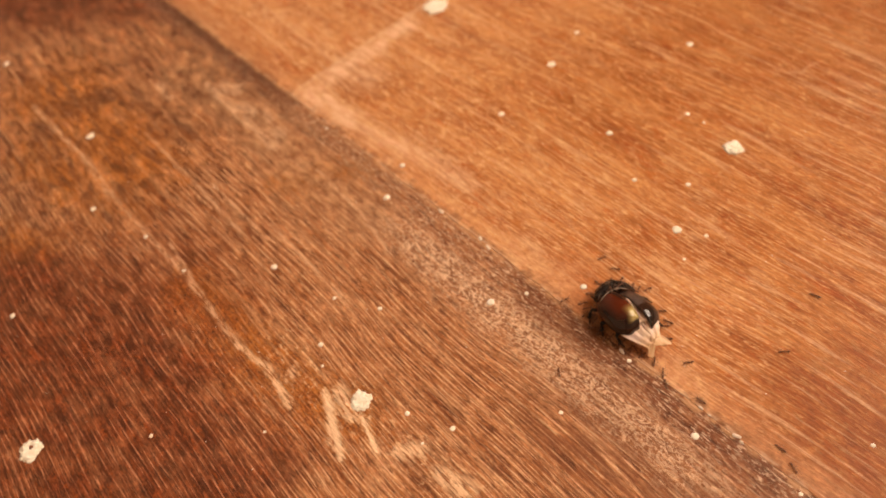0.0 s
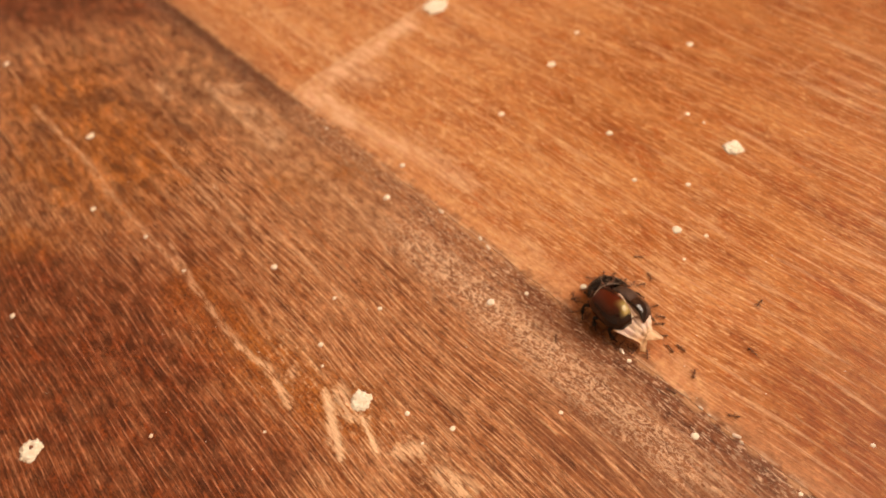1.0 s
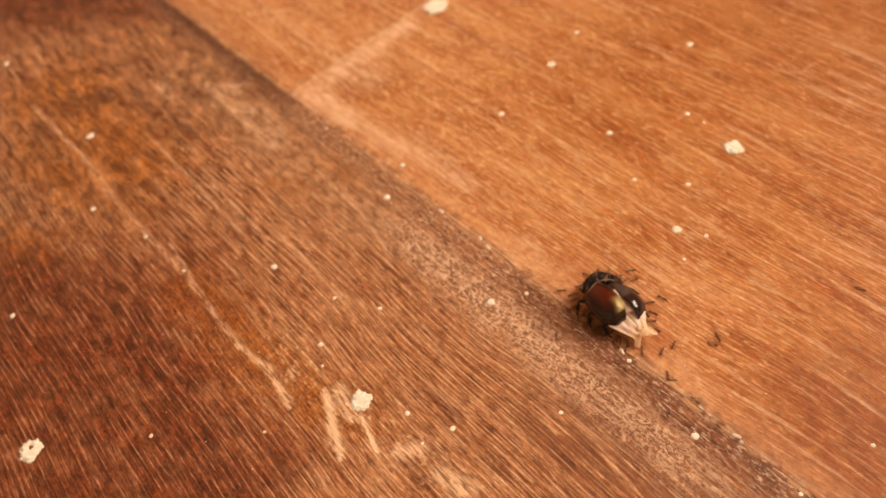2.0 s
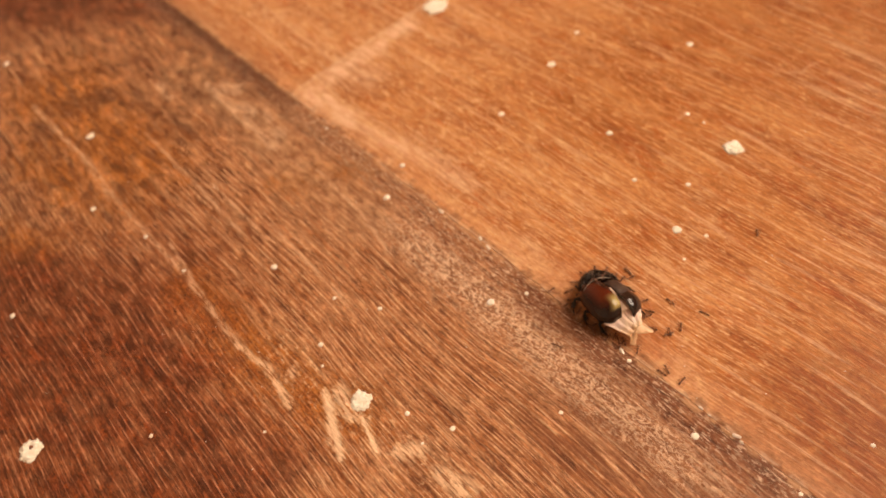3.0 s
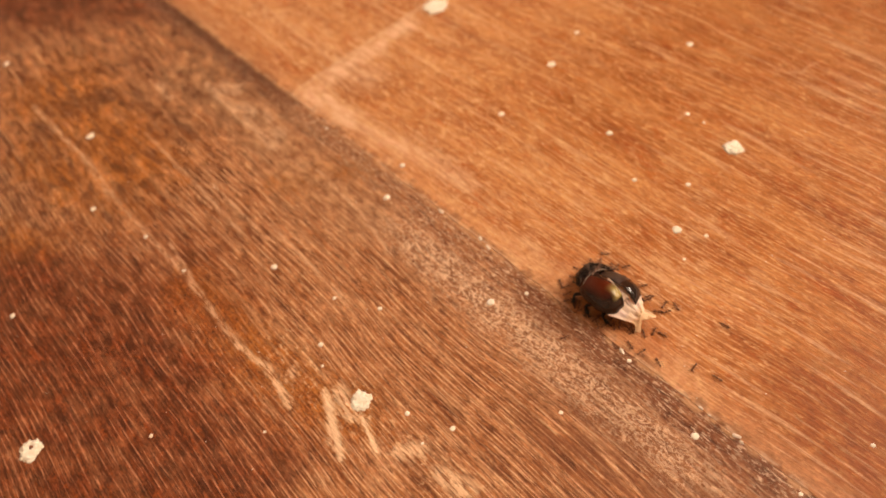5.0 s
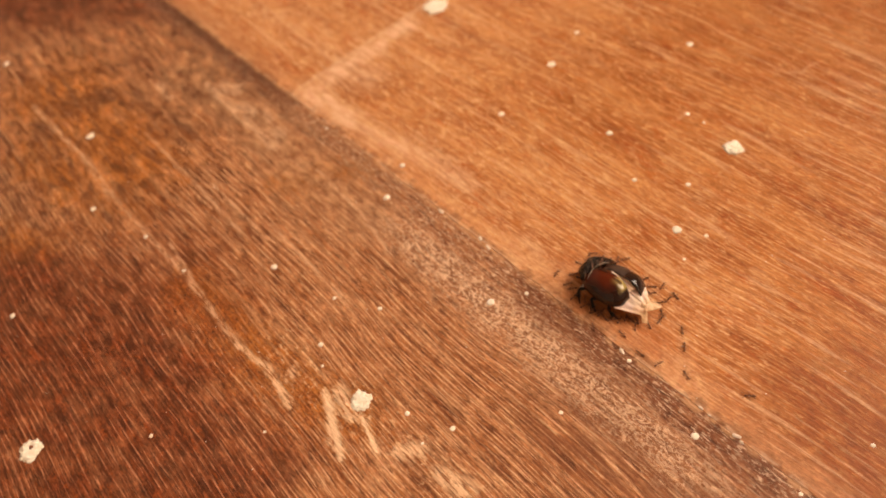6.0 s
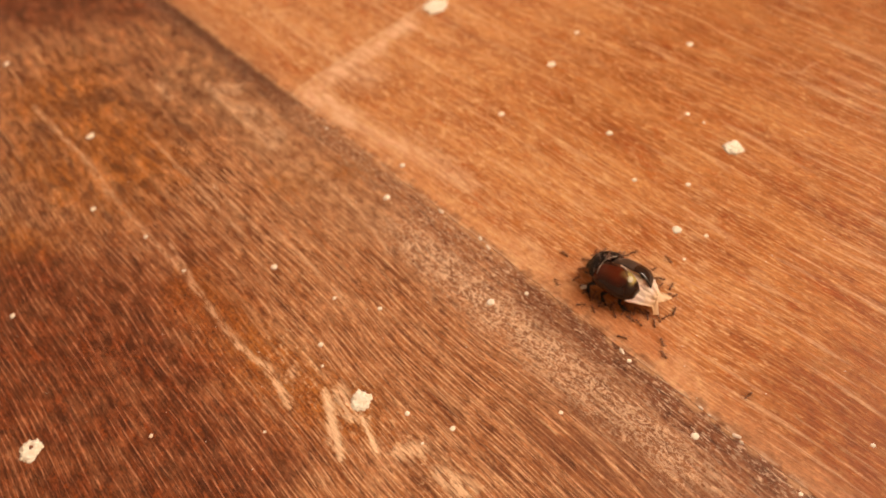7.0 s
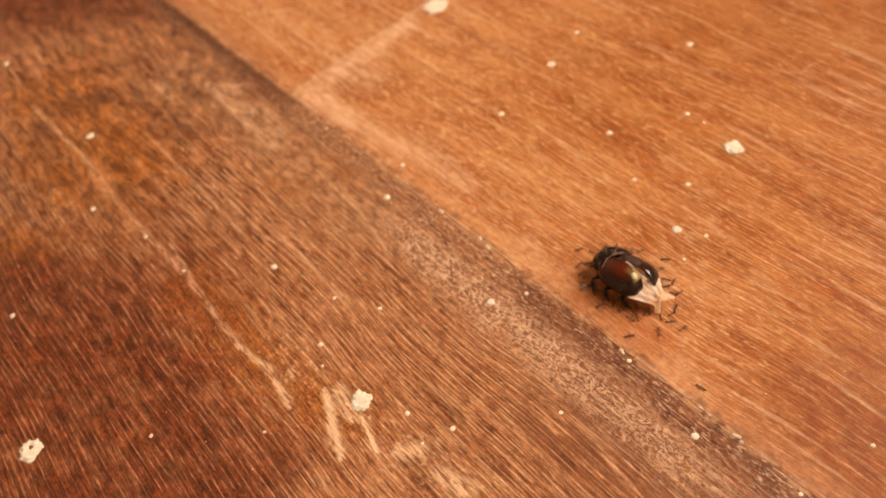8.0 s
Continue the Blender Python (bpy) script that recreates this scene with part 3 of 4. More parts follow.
def walls():
    t = 0.12
    w = bmesh.new()
    for box in ((X0 - t, WINDOW_X - WINDOW_W / 2, -0.012, TOP), (WINDOW_X + WINDOW_W / 2, X1 + t, -0.012, TOP), (WINDOW_X - WINDOW_W / 2, WINDOW_X + WINDOW_W / 2, -0.012, WINDOW_Z),
                (WINDOW_X - WINDOW_W / 2, WINDOW_X + WINDOW_W / 2, WINDOW_Z + WINDOW_H, TOP)):
        bmesh.ops.create_cube(w, size=1.0, matrix=Matrix.Translation(((box[0] + box[1]) / 2, Y0 - t / 2, (box[2] + box[3]) / 2))
                              @ Matrix.Diagonal((box[1] - box[0], t, box[3] - box[2], 1.0)))
    tagged(part("wall_south", w, PLASTER), "plain beige plastered wall round the window", "wall", kind="structure")
    for name, box in (("wall_north", (X0 - t, X1 + t, Y1, Y1 + t)), ("wall_west", (X0 - t, X0, Y0, Y1)), ("wall_east", (X1, X1 + t, Y0, Y1))):
        tagged(part(name, block(*box, -0.012, TOP), PLASTER), "plain beige plastered wall of the room", "wall", kind="structure")
    tagged(part("ceiling", block(X0 - t, X1 + t, Y0 - t, Y1 + t, TOP + 0.002, TOP + 0.1), PLASTER),
           "plain beige plastered ceiling of the room", "ceiling", kind="structure")
    window = tagged(new("window_1"), "white painted window with two panes", "window", kind="structure")
    a, b, c, d = WINDOW_X - WINDOW_W / 2, WINDOW_X + WINDOW_W / 2, WINDOW_Z, WINDOW_Z + WINDOW_H
    y, s = Y0 - 0.085, 0.045
    for box in ((a, a + s, c, d), (b - s, b, c, d), (a + s, b - s, c, c + s), (a + s, b - s, d - s, d),
                (WINDOW_X - s / 2, WINDOW_X + s / 2, c + s, d - s)):
        part("frame_bar", block(box[0], box[1], y, y + 0.05, box[2], box[3], 0.004), FRAME_PAINT, window)
    for p0, p1 in ((a + s, WINDOW_X - s / 2), (WINDOW_X + s / 2, b - s)):
        pane = part("pane", block(p0, p1, y + 0.02, y + 0.026, c + s, d - s), GLASS, window)
        pane.visible_shadow = False


walls()


# ---- the floor: boards along x, joints open by a hair ----
BOARD_W, JOINT_Y, BUTT_X, THICK = 0.1260, 0.0055, 0.1032, 0.012
FLOOR = tagged(new("floor"), "worn reddish wooden floor of long boards", "floor", kind="structure")


def wander(x):
    """How far the joint strays from its straight line at x."""
    if not -0.069 < x < 0.25:
        return 0.0
    return 0.00038 * noise.noise(Vector((x * 55, 3.1, 0.0))) + 0.00022 * noise.noise(Vector((x * 210, 7.7, 0.0))) + 0.0001 * noise.noise(Vector((x * 700, 1.2, 0.0)))


def worn_board(x0, x1, y0, y1, z, material, label, near0, near1):
    """A board whose edges are chipped and rounded between near0 and near1; z is its upper face."""
    xs = [x0, x0 + 0.0004]
    q = max(x0 + 0.002, near0)
    while q < min(x1 - 0.002, near1):
        xs.append(q)
        q += 0.0009
    xs += [x1 - 0.0004, x1]
    bm, rows = bmesh.new(), []
    for i, x in enumerate(xs):
        end = 0.00003 if i in (0, len(xs) - 1) else 0.0

        def nibble(k):
            return max(0.0, noise.noise(Vector((x * 420, k, 5.0))) - 0.3) * 0.00015 if near0 < x < near1 else 0.0
        n0, n1 = nibble(1.7 + z * 500), nibble(8.3 + z * 500)
        prof = [(y0 + n0, z - THICK), (y0 + n0, z - 0.00006), (y0 + n0 + 0.00002, z - 0.00001 - end), (y0 + n0 + 0.00005, z - end)]
        prof += [(y0 + (y1 - y0) * k / 6, z - end) for k in range(1, 6)]
        prof += [(y1 - n1 - 0.00005, z - end), (y1 - n1 - 0.00002, z - 0.00001 - end), (y1 - n1, z - 0.00006), (y1 - n1, z - THICK)]
        stray = wander(x)
        rows.append([bm.verts.new((x, y + (stray if abs(y - JOINT_Y) < 0.004 else 0.0), h)) for y, h in prof])
    for a, b in zip(rows, rows[1:]):
        for k in range(len(a) - 1):
            bm.faces.new((a[k], a[k + 1], b[k + 1], b[k]))
        bm.faces.new((a[-1], a[0], b[0], b[-1]))
    bm.faces.new(rows[0])
    bm.faces.new(rows[-1])
    return part("floor_board", bm, material, FLOOR, label)


def floor():
    gap = 0.00001
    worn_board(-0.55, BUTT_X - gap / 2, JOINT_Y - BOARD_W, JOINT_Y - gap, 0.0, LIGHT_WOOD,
               "orange board with pale streaks and painted corner falloff", -0.07, 0.24)
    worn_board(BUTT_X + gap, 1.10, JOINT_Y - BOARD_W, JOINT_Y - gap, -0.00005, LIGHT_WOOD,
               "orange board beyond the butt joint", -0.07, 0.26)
    worn_board(-0.80, 0.75, JOINT_Y + gap, JOINT_Y + BOARD_W - gap, -0.00001, DARK_WOOD,
               "dark brown worn board with scrapes and a rubbed edge", -0.07, 0.26)
    # the rest of the floor
    alike = {}
    count = int((Y1 - Y0) / BOARD_W) + 2
    for k in range(-count, count):
        y0 = JOINT_Y + k * BOARD_W
        if y0 + BOARD_W < Y0 or y0 > Y1:
            continue
        cuts = {-1: (X0, -0.5502, None, 1.1002, X1), 0: (X0, -0.8002, None, 0.7502, X1)}.get(k)
        if cuts is None:
            c = X0 + 0.4 + (k * 0.47) % 1.1
            cuts = (X0, c, c + 1.2, X1) if c + 1.2 < X1 - 0.1 else (X0, c, X1)
        for a, b in zip(cuts, cuts[1:]):
            if a is None or b is None or b - a < 0.05:
                continue
            lo, hi = max(y0 + gap, Y0), min(y0 + BOARD_W - gap, Y1)
            part("floor_board", block(a + gap, b - gap, lo, hi, -THICK - 0.0002, -0.0002, 0.0006), PLAIN_WOOD, FLOOR)
    tagged(part("subfloor", block(X0 - 0.1, X1 + 0.1, Y0 - 0.1, Y1 + 0.1, -0.04, -THICK - 0.0006), PLAIN_WOOD),
           "bare wooden subfloor under the boards", "subfloor", kind="structure")


floor()


# ---- paint flecks and splinters lying on the boards ----
def lump(seed, radius, height, rough, hole=False):
    """A flat crumb with an uneven outline and a broken top."""
    bm = bmesh.new()
    bmesh.ops.create_icosphere(bm, subdivisions=5 if radius > 0.8 else 2, radius=1.0)
    for v in bm.verts:
        d = v.co.normalized()
        flat = Vector((d.x, d.y, 0.3 * d.z))
        bumps = [abs(noise.noise(flat * f + Vector((seed, f, 0)))) * 2.0 - 0.45 for f in (3.0, 6.5, 14.0)]
        out = 1.0 + rough * (0.6 * noise.noise(flat * 1.4 + Vector((seed, 0, 0))) + 0.5 * bumps[0] + 0.32 * bumps[1] + 0.15 * bumps[2])
        top = 1.0 + rough * (1.1 * noise.noise(d * 3.3 + Vector((0, 0, seed))) + 0.45 * noise.noise(d * 8.5 + Vector((0, 2.0, seed))))
        z = max(d.z, -0.35) * height * top
        if hole:
            off = math.hypot(d.x - 0.35, d.y + 0.1)
            z *= min(1.0, 0.05 + off * 2.2)
            z -= max(0.0, 0.30 - off) * 4.5 * height
        v.co = Vector((d.x * radius * out, d.y * radius * out, z + 0.25 * height)) * MM
    return bm


def flecks():
    group = "paint flecks on the floor"
    big = ((100.2, -41.8, 3.23, 0.9, 0.30), (10.8, -45.7, 1.86, 1.0, 0.35), (22.9, 43.9, 1.85, 0.8, 0.30), (59.4, 92.8, 2.1, 0.7, 0.34))
    for i, (x, y, r, h, rough) in enumerate(big):
        ob = smooth(part("paint_flake", lump(3.7 * i + 1.3, r, h * 0.26, rough * 1.25, i == 3), CREAM))
        ob.location = (x * MM, y * MM, (-0.03 if y > 6 else 0.0) * MM)
        tagged(ob, "crumbled cream paint flake with a hole in it" if i == 3 else "crumbled cream paint flake on the board", "paint flake", group)
    dots = (132.9, 48.9, 1.01, 107.5, 59.2, 0.66, 89.4, 54.1, 0.50, 59.8, 38.5, 0.70, 44.0, 34.3, 0.39, 35.4, 29.6, 0.43, 92.5, 84.7, 0.59, 37.5, 42.3, 0.53,
            15.2, 39.6, 0.48, 7.6, 35.9, 0.47, 9.3, 41.2, 0.28, 45.3, 74.9, 0.40, 30.7, 59.5, 0.29, 56.4, 10.9, 0.79, 61.1, 2.5, 0.63, 20.8, 14.3, 0.74,
            17.2, 8.4, 0.42, -3.2, 21.4, 0.37, -20.7, 9.8, 0.62, 55.6, -23.0, 0.71)
    dots += (58.5, -42.9, 0.95, 32.8, -33.4, 0.67, 37.6, -67.8, 0.80, 20.2, -26.2, 0.52, 11.5, -31.9, 0.51, 6.2, -21.3, 0.86, 1.3, -23.6, 0.43, 10.5, 0.3, 0.63,
             23.8, -48.3, 0.55, 19.6, -48.3, 0.36, 61.9, -55.6, 0.70, -36.5, 6.6, 0.33, -39.7, -6.9, 0.34, 1.0, -16.6, 0.31, -5.1, 6.5, 0.38, 33.6, 44.7, 0.31,
             74.0, 52.6, 0.41, 186.3, 53.3, 0.83)
    for i in range(0, len(dots), 3):
        x, y, r = dots[i:i + 3]
        ob = smooth(part("paint_dot", lump(1.9 * i, r, min(0.13, r * 0.20), 0.22), WHITE_DOT))
        ob.location = (x * MM, y * MM, (-0.03 if y > 6 else 0.0) * MM)
        ob.rotation_euler = (0, 0, i * 1.3)
        tagged(ob, "small round white paint dot on the wooden board", "paint dot", group)
    bits = (33.1, 5.2, 0.56, 30.3, 5.7, 0.56, 44.5, 5.7, 0.59, -18.5, 5.4, 0.36, -25.1, 5.5, 0.53, -3.0, 5.9, 0.58, -26.2, 5.8, 0.35, 84.9, 6.7, 0.54, -20.2, 5.5, 0.27)
    for i in range(0, len(bits), 3):
        x, y, r = bits[i:i + 3]
        bm = lump(2.3 * i + 0.7, r, 0.16, 0.5)
        bmesh.ops.scale(bm, vec=(1.25, 0.6, 1.0), verts=bm.verts)
        ob = part("wood_splinter", bm, SPLINTER)
        ob.location = (x * MM, y * MM, (-0.03 if y > 5.6 else 0.0) * MM)
        ob.rotation_euler = (0, 0, radians((i * 37) % 50 - 25))
        tagged(ob, "pale splinter chipped from the board's edge", "splinter", "splinters along the joint")


flecks()


def dust():
    """Fine pale grit scattered over the boards."""
    chance, bm = random.Random(11), bmesh.new()
    for _ in range(150):
        x, y = chance.uniform(-45, 120), chance.uniform(-70, 95)
        q = chance.uniform(0.04, 0.11)
        bmesh.ops.create_icosphere(bm, subdivisions=1, radius=q * MM, matrix=Matrix.Translation((x * MM, y * MM, q * 0.5 * MM)) @ Matrix.Diagonal((1.3, 1.0, 0.7, 1.0)))
    tagged(part("dust", bm, WHITE_DOT), "fine pale grit scattered over the wooden boards", "dust", kind="stuff")


dust()


# ---- the beetle: x forward, y to its left, z up, in mm ----
REAR, FRONT = 3.6, 6.2


def length(s):
    return (REAR if s < 0 else FRONT) * s


def hull(s, a=1.0):
    """Half width and height of the closed wing cases at s, from -1 (rear) to 1 (front)."""
    k = max(0.0, 1.0 - abs(s) ** (2.1 if s < 0 else 4.0))
    return 4.1 * k ** 0.52 * a, 3.5 * k ** 0.60 * a


BASE = 1.5


def wing_case(side, wide):
    bm, rows = bmesh.new(), []
    for i in range(25):
        s = -0.94 + 1.82 * i / 24
        w, h = hull(s)
        row = []
        for k in range(15):
            phi = radians(3 + 102 * k / 14)
            row.append(bm.verts.new(Vector((length(s), side * w * wide * math.sin(phi) ** 0.9, BASE + h * math.cos(phi))) * MM))
        rows.append(row)
    for a, b in zip(rows, rows[1:]):
        for k in range(14):
            bm.faces.new((a[k], a[k + 1], b[k + 1], b[k]))
    return bm


def thick(ob, mm):
    m = ob.modifiers.new("thickness", "SOLIDIFY")
    m.thickness, m.offset = mm * MM, -1.0
    return ob


def pleated(bm, a, b, c, d, pleats, depth, bulge, seed):
    """A crumpled sheet over the corners a, b (one end) and d, c (the other), pleated along its length; in mm."""
    a, b, c, d = [Vector(q) for q in (a, b, c, d)]
    rows = []
    for i in range(25):
        u, row = i / 24, []
        for k in range(25):
            v = k / 24
            p = a.lerp(b, v).lerp(d.lerp(c, v), u)
            p.z += bulge * math.sin(math.pi * v) * (1 - 0.6 * u) + depth * math.sin(v * pleats * math.pi + 1.5 * u + seed)
            p.z += 0.16 * noise.noise(Vector((p.x * 0.9, p.y * 1.3, seed)))
            p += Vector((0.08, 0.08, 0)) * noise.noise(Vector((p.x * 1.7, p.y * 1.7, seed + 5)))
            row.append(bm.verts.new(p * MM))
        rows.append(row)
    for one, two in zip(rows, rows[1:]):
        for k in range(24):
            bm.faces.new((one[k], one[k + 1], two[k + 1], two[k]))


def hind_wing(side):
    """A membrane that shows between the wing cases, spreads behind them and ends in a loose tip."""
    bm = bmesh.new()
    if side > 0:
        pleated(bm, (1.8, -0.7, 5.3), (1.6, -1.4, 5.2), (-3.4, -1.8, 4.2), (-2.9, 0.0, 4.3), 3, 0.05, 0.15, 1.0)
        pleated(bm, (-2.4, 3.5, 2.7), (-2.4, -0.5, 3.8), (-6.3, -1.4, 2.6), (-6.7, 1.2, 2.1), 5, 0.07, 0.15, 2.0)
        pleated(bm, (-6.3, 0.8, 2.0), (-6.8, -0.5, 2.1), (-8.1, 1.1, 0.6), (-7.4, 1.7, 0.6), 2, 0.06, 0.1, 3.0)
    else:
        pleated(bm, (-2.2, -0.7, 3.9), (-4.2, -3.5, 3.1), (-6.4, -1.8, 2.6), (-6.3, -0.0, 2.5), 4, 0.06, 0.25, 4.0)
        pleated(bm, (-6.9, 0.4, 2.2), (-5.7, -2.1, 2.6), (-8.2, -2.8, 1.8), (-8.4, -2.4, 1.7), 2, 0.06, 0.2, 6.0)
    return bm


def beetle_leg(name, root, knee, heel, toe, parent, label=""):
    bm = bmesh.new()
    r, k, h, t = [Vector(q) * MM for q in (root, knee, heel, toe)]
    tube(bm, [r, r.lerp(k, 0.5), k], [0.34 * MM, 0.42 * MM, 0.28 * MM], 8)
    leg = smooth(part(name, bm, CHITIN, parent, label))
    shin = bmesh.new()
    tube(shin, [k, k.lerp(h, 0.6), h], [0.22 * MM, 0.28 * MM, 0.34 * MM], 7)
    side = (h - k).cross(Vector((0, 0, 1))).normalized()
    for q in (0.45, 0.7, 0.95):
        p = k.lerp(h, q)
        for d in (1, -1):
            tube(shin, [p, p + side * d * 0.62 * MM + (h - k).normalized() * 0.3 * MM], [0.13 * MM, 0.02 * MM], 5)
    smooth(part("shin", shin, CHITIN, leg))
    foot = bmesh.new()
    for q in range(4):
        ball(foot, h.lerp(t, 0.15 + q * 0.26), (0.17 * MM,) * 3, segments=7, rings=5)
    tube(foot, [h, t], [0.09 * MM, 0.07 * MM], 5)
    smooth(part("foot", foot, CHITIN, leg))
    return leg


def build_beetle():
    b = tagged(new("beetle"), "dead glossy brown beetle with pale folded wings sticking out", "beetle")
    case = thick(smooth(part("wing_case", wing_case(1, 0.90), ELYTRON, b, "glossy red-brown wing case with a painted olive reflection and black tip")), 0.14)
    case.matrix_basis = Matrix.Translation((4.2 * MM, 0, 0)) @ pose(-0.1 * MM, 0.65 * MM, 0.1 * MM, 13, 0, -3) @ Matrix.Translation((-4.2 * MM, 0, 0))
    case = thick(smooth(part("wing_case", wing_case(-1, 1.0), DARK_ELYTRON, b, "glossy black-brown wing case with a bright window glint")), 0.14)
    case.matrix_basis = Matrix.Translation((4.2 * MM, 0, 4.9 * MM)) @ pose(-1.4 * MM, -0.25 * MM, -0.1 * MM, -12, 1, 2) @ Matrix.Translation((-4.2 * MM, 0, -4.9 * MM))
    for side in (1, -1):
        thick(smooth(part("hind_wing", hind_wing(side), MEMBRANE, b, "pale pinkish folded membrane wing")), 0.06)
    bm = bmesh.new()
    for v in ball(bm, (0.9 * MM, -0.4 * MM, 1.2 * MM), (3.7 * MM, 3.3 * MM, 1.1 * MM), segments=24, rings=14):
        v.co.z += 0.12 * MM * math.sin(v.co.x / MM * 4.2)
    smooth(part("abdomen", bm, CHITIN, b, "ringed black underside"))
    bm = bmesh.new()
    for v in ball(bm, (4.9 * MM, 0, 2.3 * MM), (1.25 * MM, 4.1 * MM, 1.9 * MM), segments=28, rings=18):
        y = v.co.y / MM
        v.co.x -= 0.11 * y * y * MM
        v.co += 0.30 * MM * noise.noise_vector(v.co / MM * 1.4) + 0.10 * MM * noise.noise_vector(v.co / MM * 4.0)
    shield = smooth(part("neck_shield", bm, DUSTY, b, "dusty black neck shield"))
    shield.matrix_basis = Matrix.Translation((6.3 * MM, -1.3 * MM, 0.2 * MM)) @ pose(0, 0, 0, 0, 0, -14) @ Matrix.Translation((-4.9 * MM, 0, 0))
    bm = bmesh.new()
    arc = []
    for q in range(-5, 8):
        y = q * 0.46
        x = 4.55 + 0.20 * y - 0.09 * y * y
        w, h = hull(x / FRONT)
        arc.append(Vector((x, y, BASE + (h + 0.42) * math.sqrt(max(0.1, 1 - (y / (w + 0.3)) ** 2)))) * MM)
    tube(bm, arc, [(0.07 + 0.07 * abs(noise.noise(p * 900))) * MM for p in arc], 6)
    smooth(part("collar", bm, DUST_RIM, b, "thin pale dusty rim behind the neck shield"))
    bm = bmesh.new()
    for v in ball(bm, (7.3 * MM, -0.9 * MM, 1.3 * MM), (1.2 * MM, 1.7 * MM, 0.85 * MM), segments=20, rings=12):
        if v.co.x > 7.7 * MM:
            v.co.z -= 0.35 * MM
    head = smooth(part("head", bm, DUSTY, b))
    for side in (1, -1):
        bm = bmesh.new()
        tube(bm, [Vector((6.1, side * 1.2, 1.3)) * MM, Vector((6.8, side * 1.9, 1.1)) * MM, Vector((7.3, side * 1.8, 0.9)) * MM],
             [0.13 * MM, 0.10 * MM, 0.22 * MM], 6)
        smooth(part("feeler", bm, CHITIN, head))
    beetle_leg("foreleg", (4.4, 2.2, 1.3), (5.4, 3.7, 1.6), (4.7, 4.7, 0.7), (3.8, 5.3, 0.25), b)
    beetle_leg("midleg", (1.8, 2.7, 1.1), (2.3, 4.0, 1.4), (1.3, 4.6, 0.7), (0.5, 4.9, 0.25), b)
    beetle_leg("hindleg", (-0.8, 2.4, 0.9), (-1.3, 3.5, 1.0), (-2.6, 3.7, 0.6), (-3.5, 3.5, 0.25), b)
    beetle_leg("foreleg", (4.0, -2.4, 1.4), (5.0, -4.2, 1.9), (6.0, -5.0, 0.7), (6.3, -6.0, 0.25), b)
    beetle_leg("midleg", (1.8, -3.0, 1.2), (2.1, -4.9, 1.9), (1.4, -5.9, 0.8), (0.6, -6.5, 0.25), b)
    beetle_leg("hindleg", (-0.8, -2.6, 1.0), (-1.8, -4.1, 1.3), (-3.2, -4.5, 0.6), (-4.2, -4.6, 0.25), b)
    return b


LEAN, LIFT, SIZE = 15, 0.6, 0.97


def on_back(x, y, turn, rise=0.0):
    """A pose on the beetle's back, in its space: x, y in mm, feet on the shell."""
    w, h = hull(max(-0.95, min(0.95, x / (REAR if x < 0 else FRONT))))
    z = BASE + h * math.sqrt(max(0.05, 1.0 - (y / max(w, 0.2)) ** 2)) + 0.12 + rise
    m = Matrix.Translation((0, 0, (1.8 + LIFT) * MM)) @ pose(0, 0, 0, LEAN) @ Matrix.Translation((0, 0, -1.8 * MM))
    p = m @ Vector((x * MM, y * MM, z * MM)) * SIZE
    return pose(p.x, p.y, p.z, LEAN - math.degrees(math.atan2(y, 5.0)) * 0.8, -x * 4.0 if x < 0 else x * 2.0, turn)


def lean(b, degrees, lift):
    """Tips the trunk of the beetle to its right; the legs stay on the floor."""
    m = Matrix.Translation((0, 0, (1.8 + lift) * MM)) @ pose(0, 0, 0, degrees) @ Matrix.Translation((0, 0, -1.8 * MM))
    for o in b.children:
        if not o.name.split(".")[0].endswith(("leg", "hind_wing")):
            o.matrix_basis = m @ o.matrix_basis


BEETLE = build_beetle()
lean(BEETLE, LEAN, LIFT)
BEETLE.scale = (SIZE, SIZE, SIZE)


# ---- ants: built once, then copied ----
AM = 0.72 * MM
LEG_ROOTS = ((0.22, 42), (0.02, -6), (-0.18, -48))


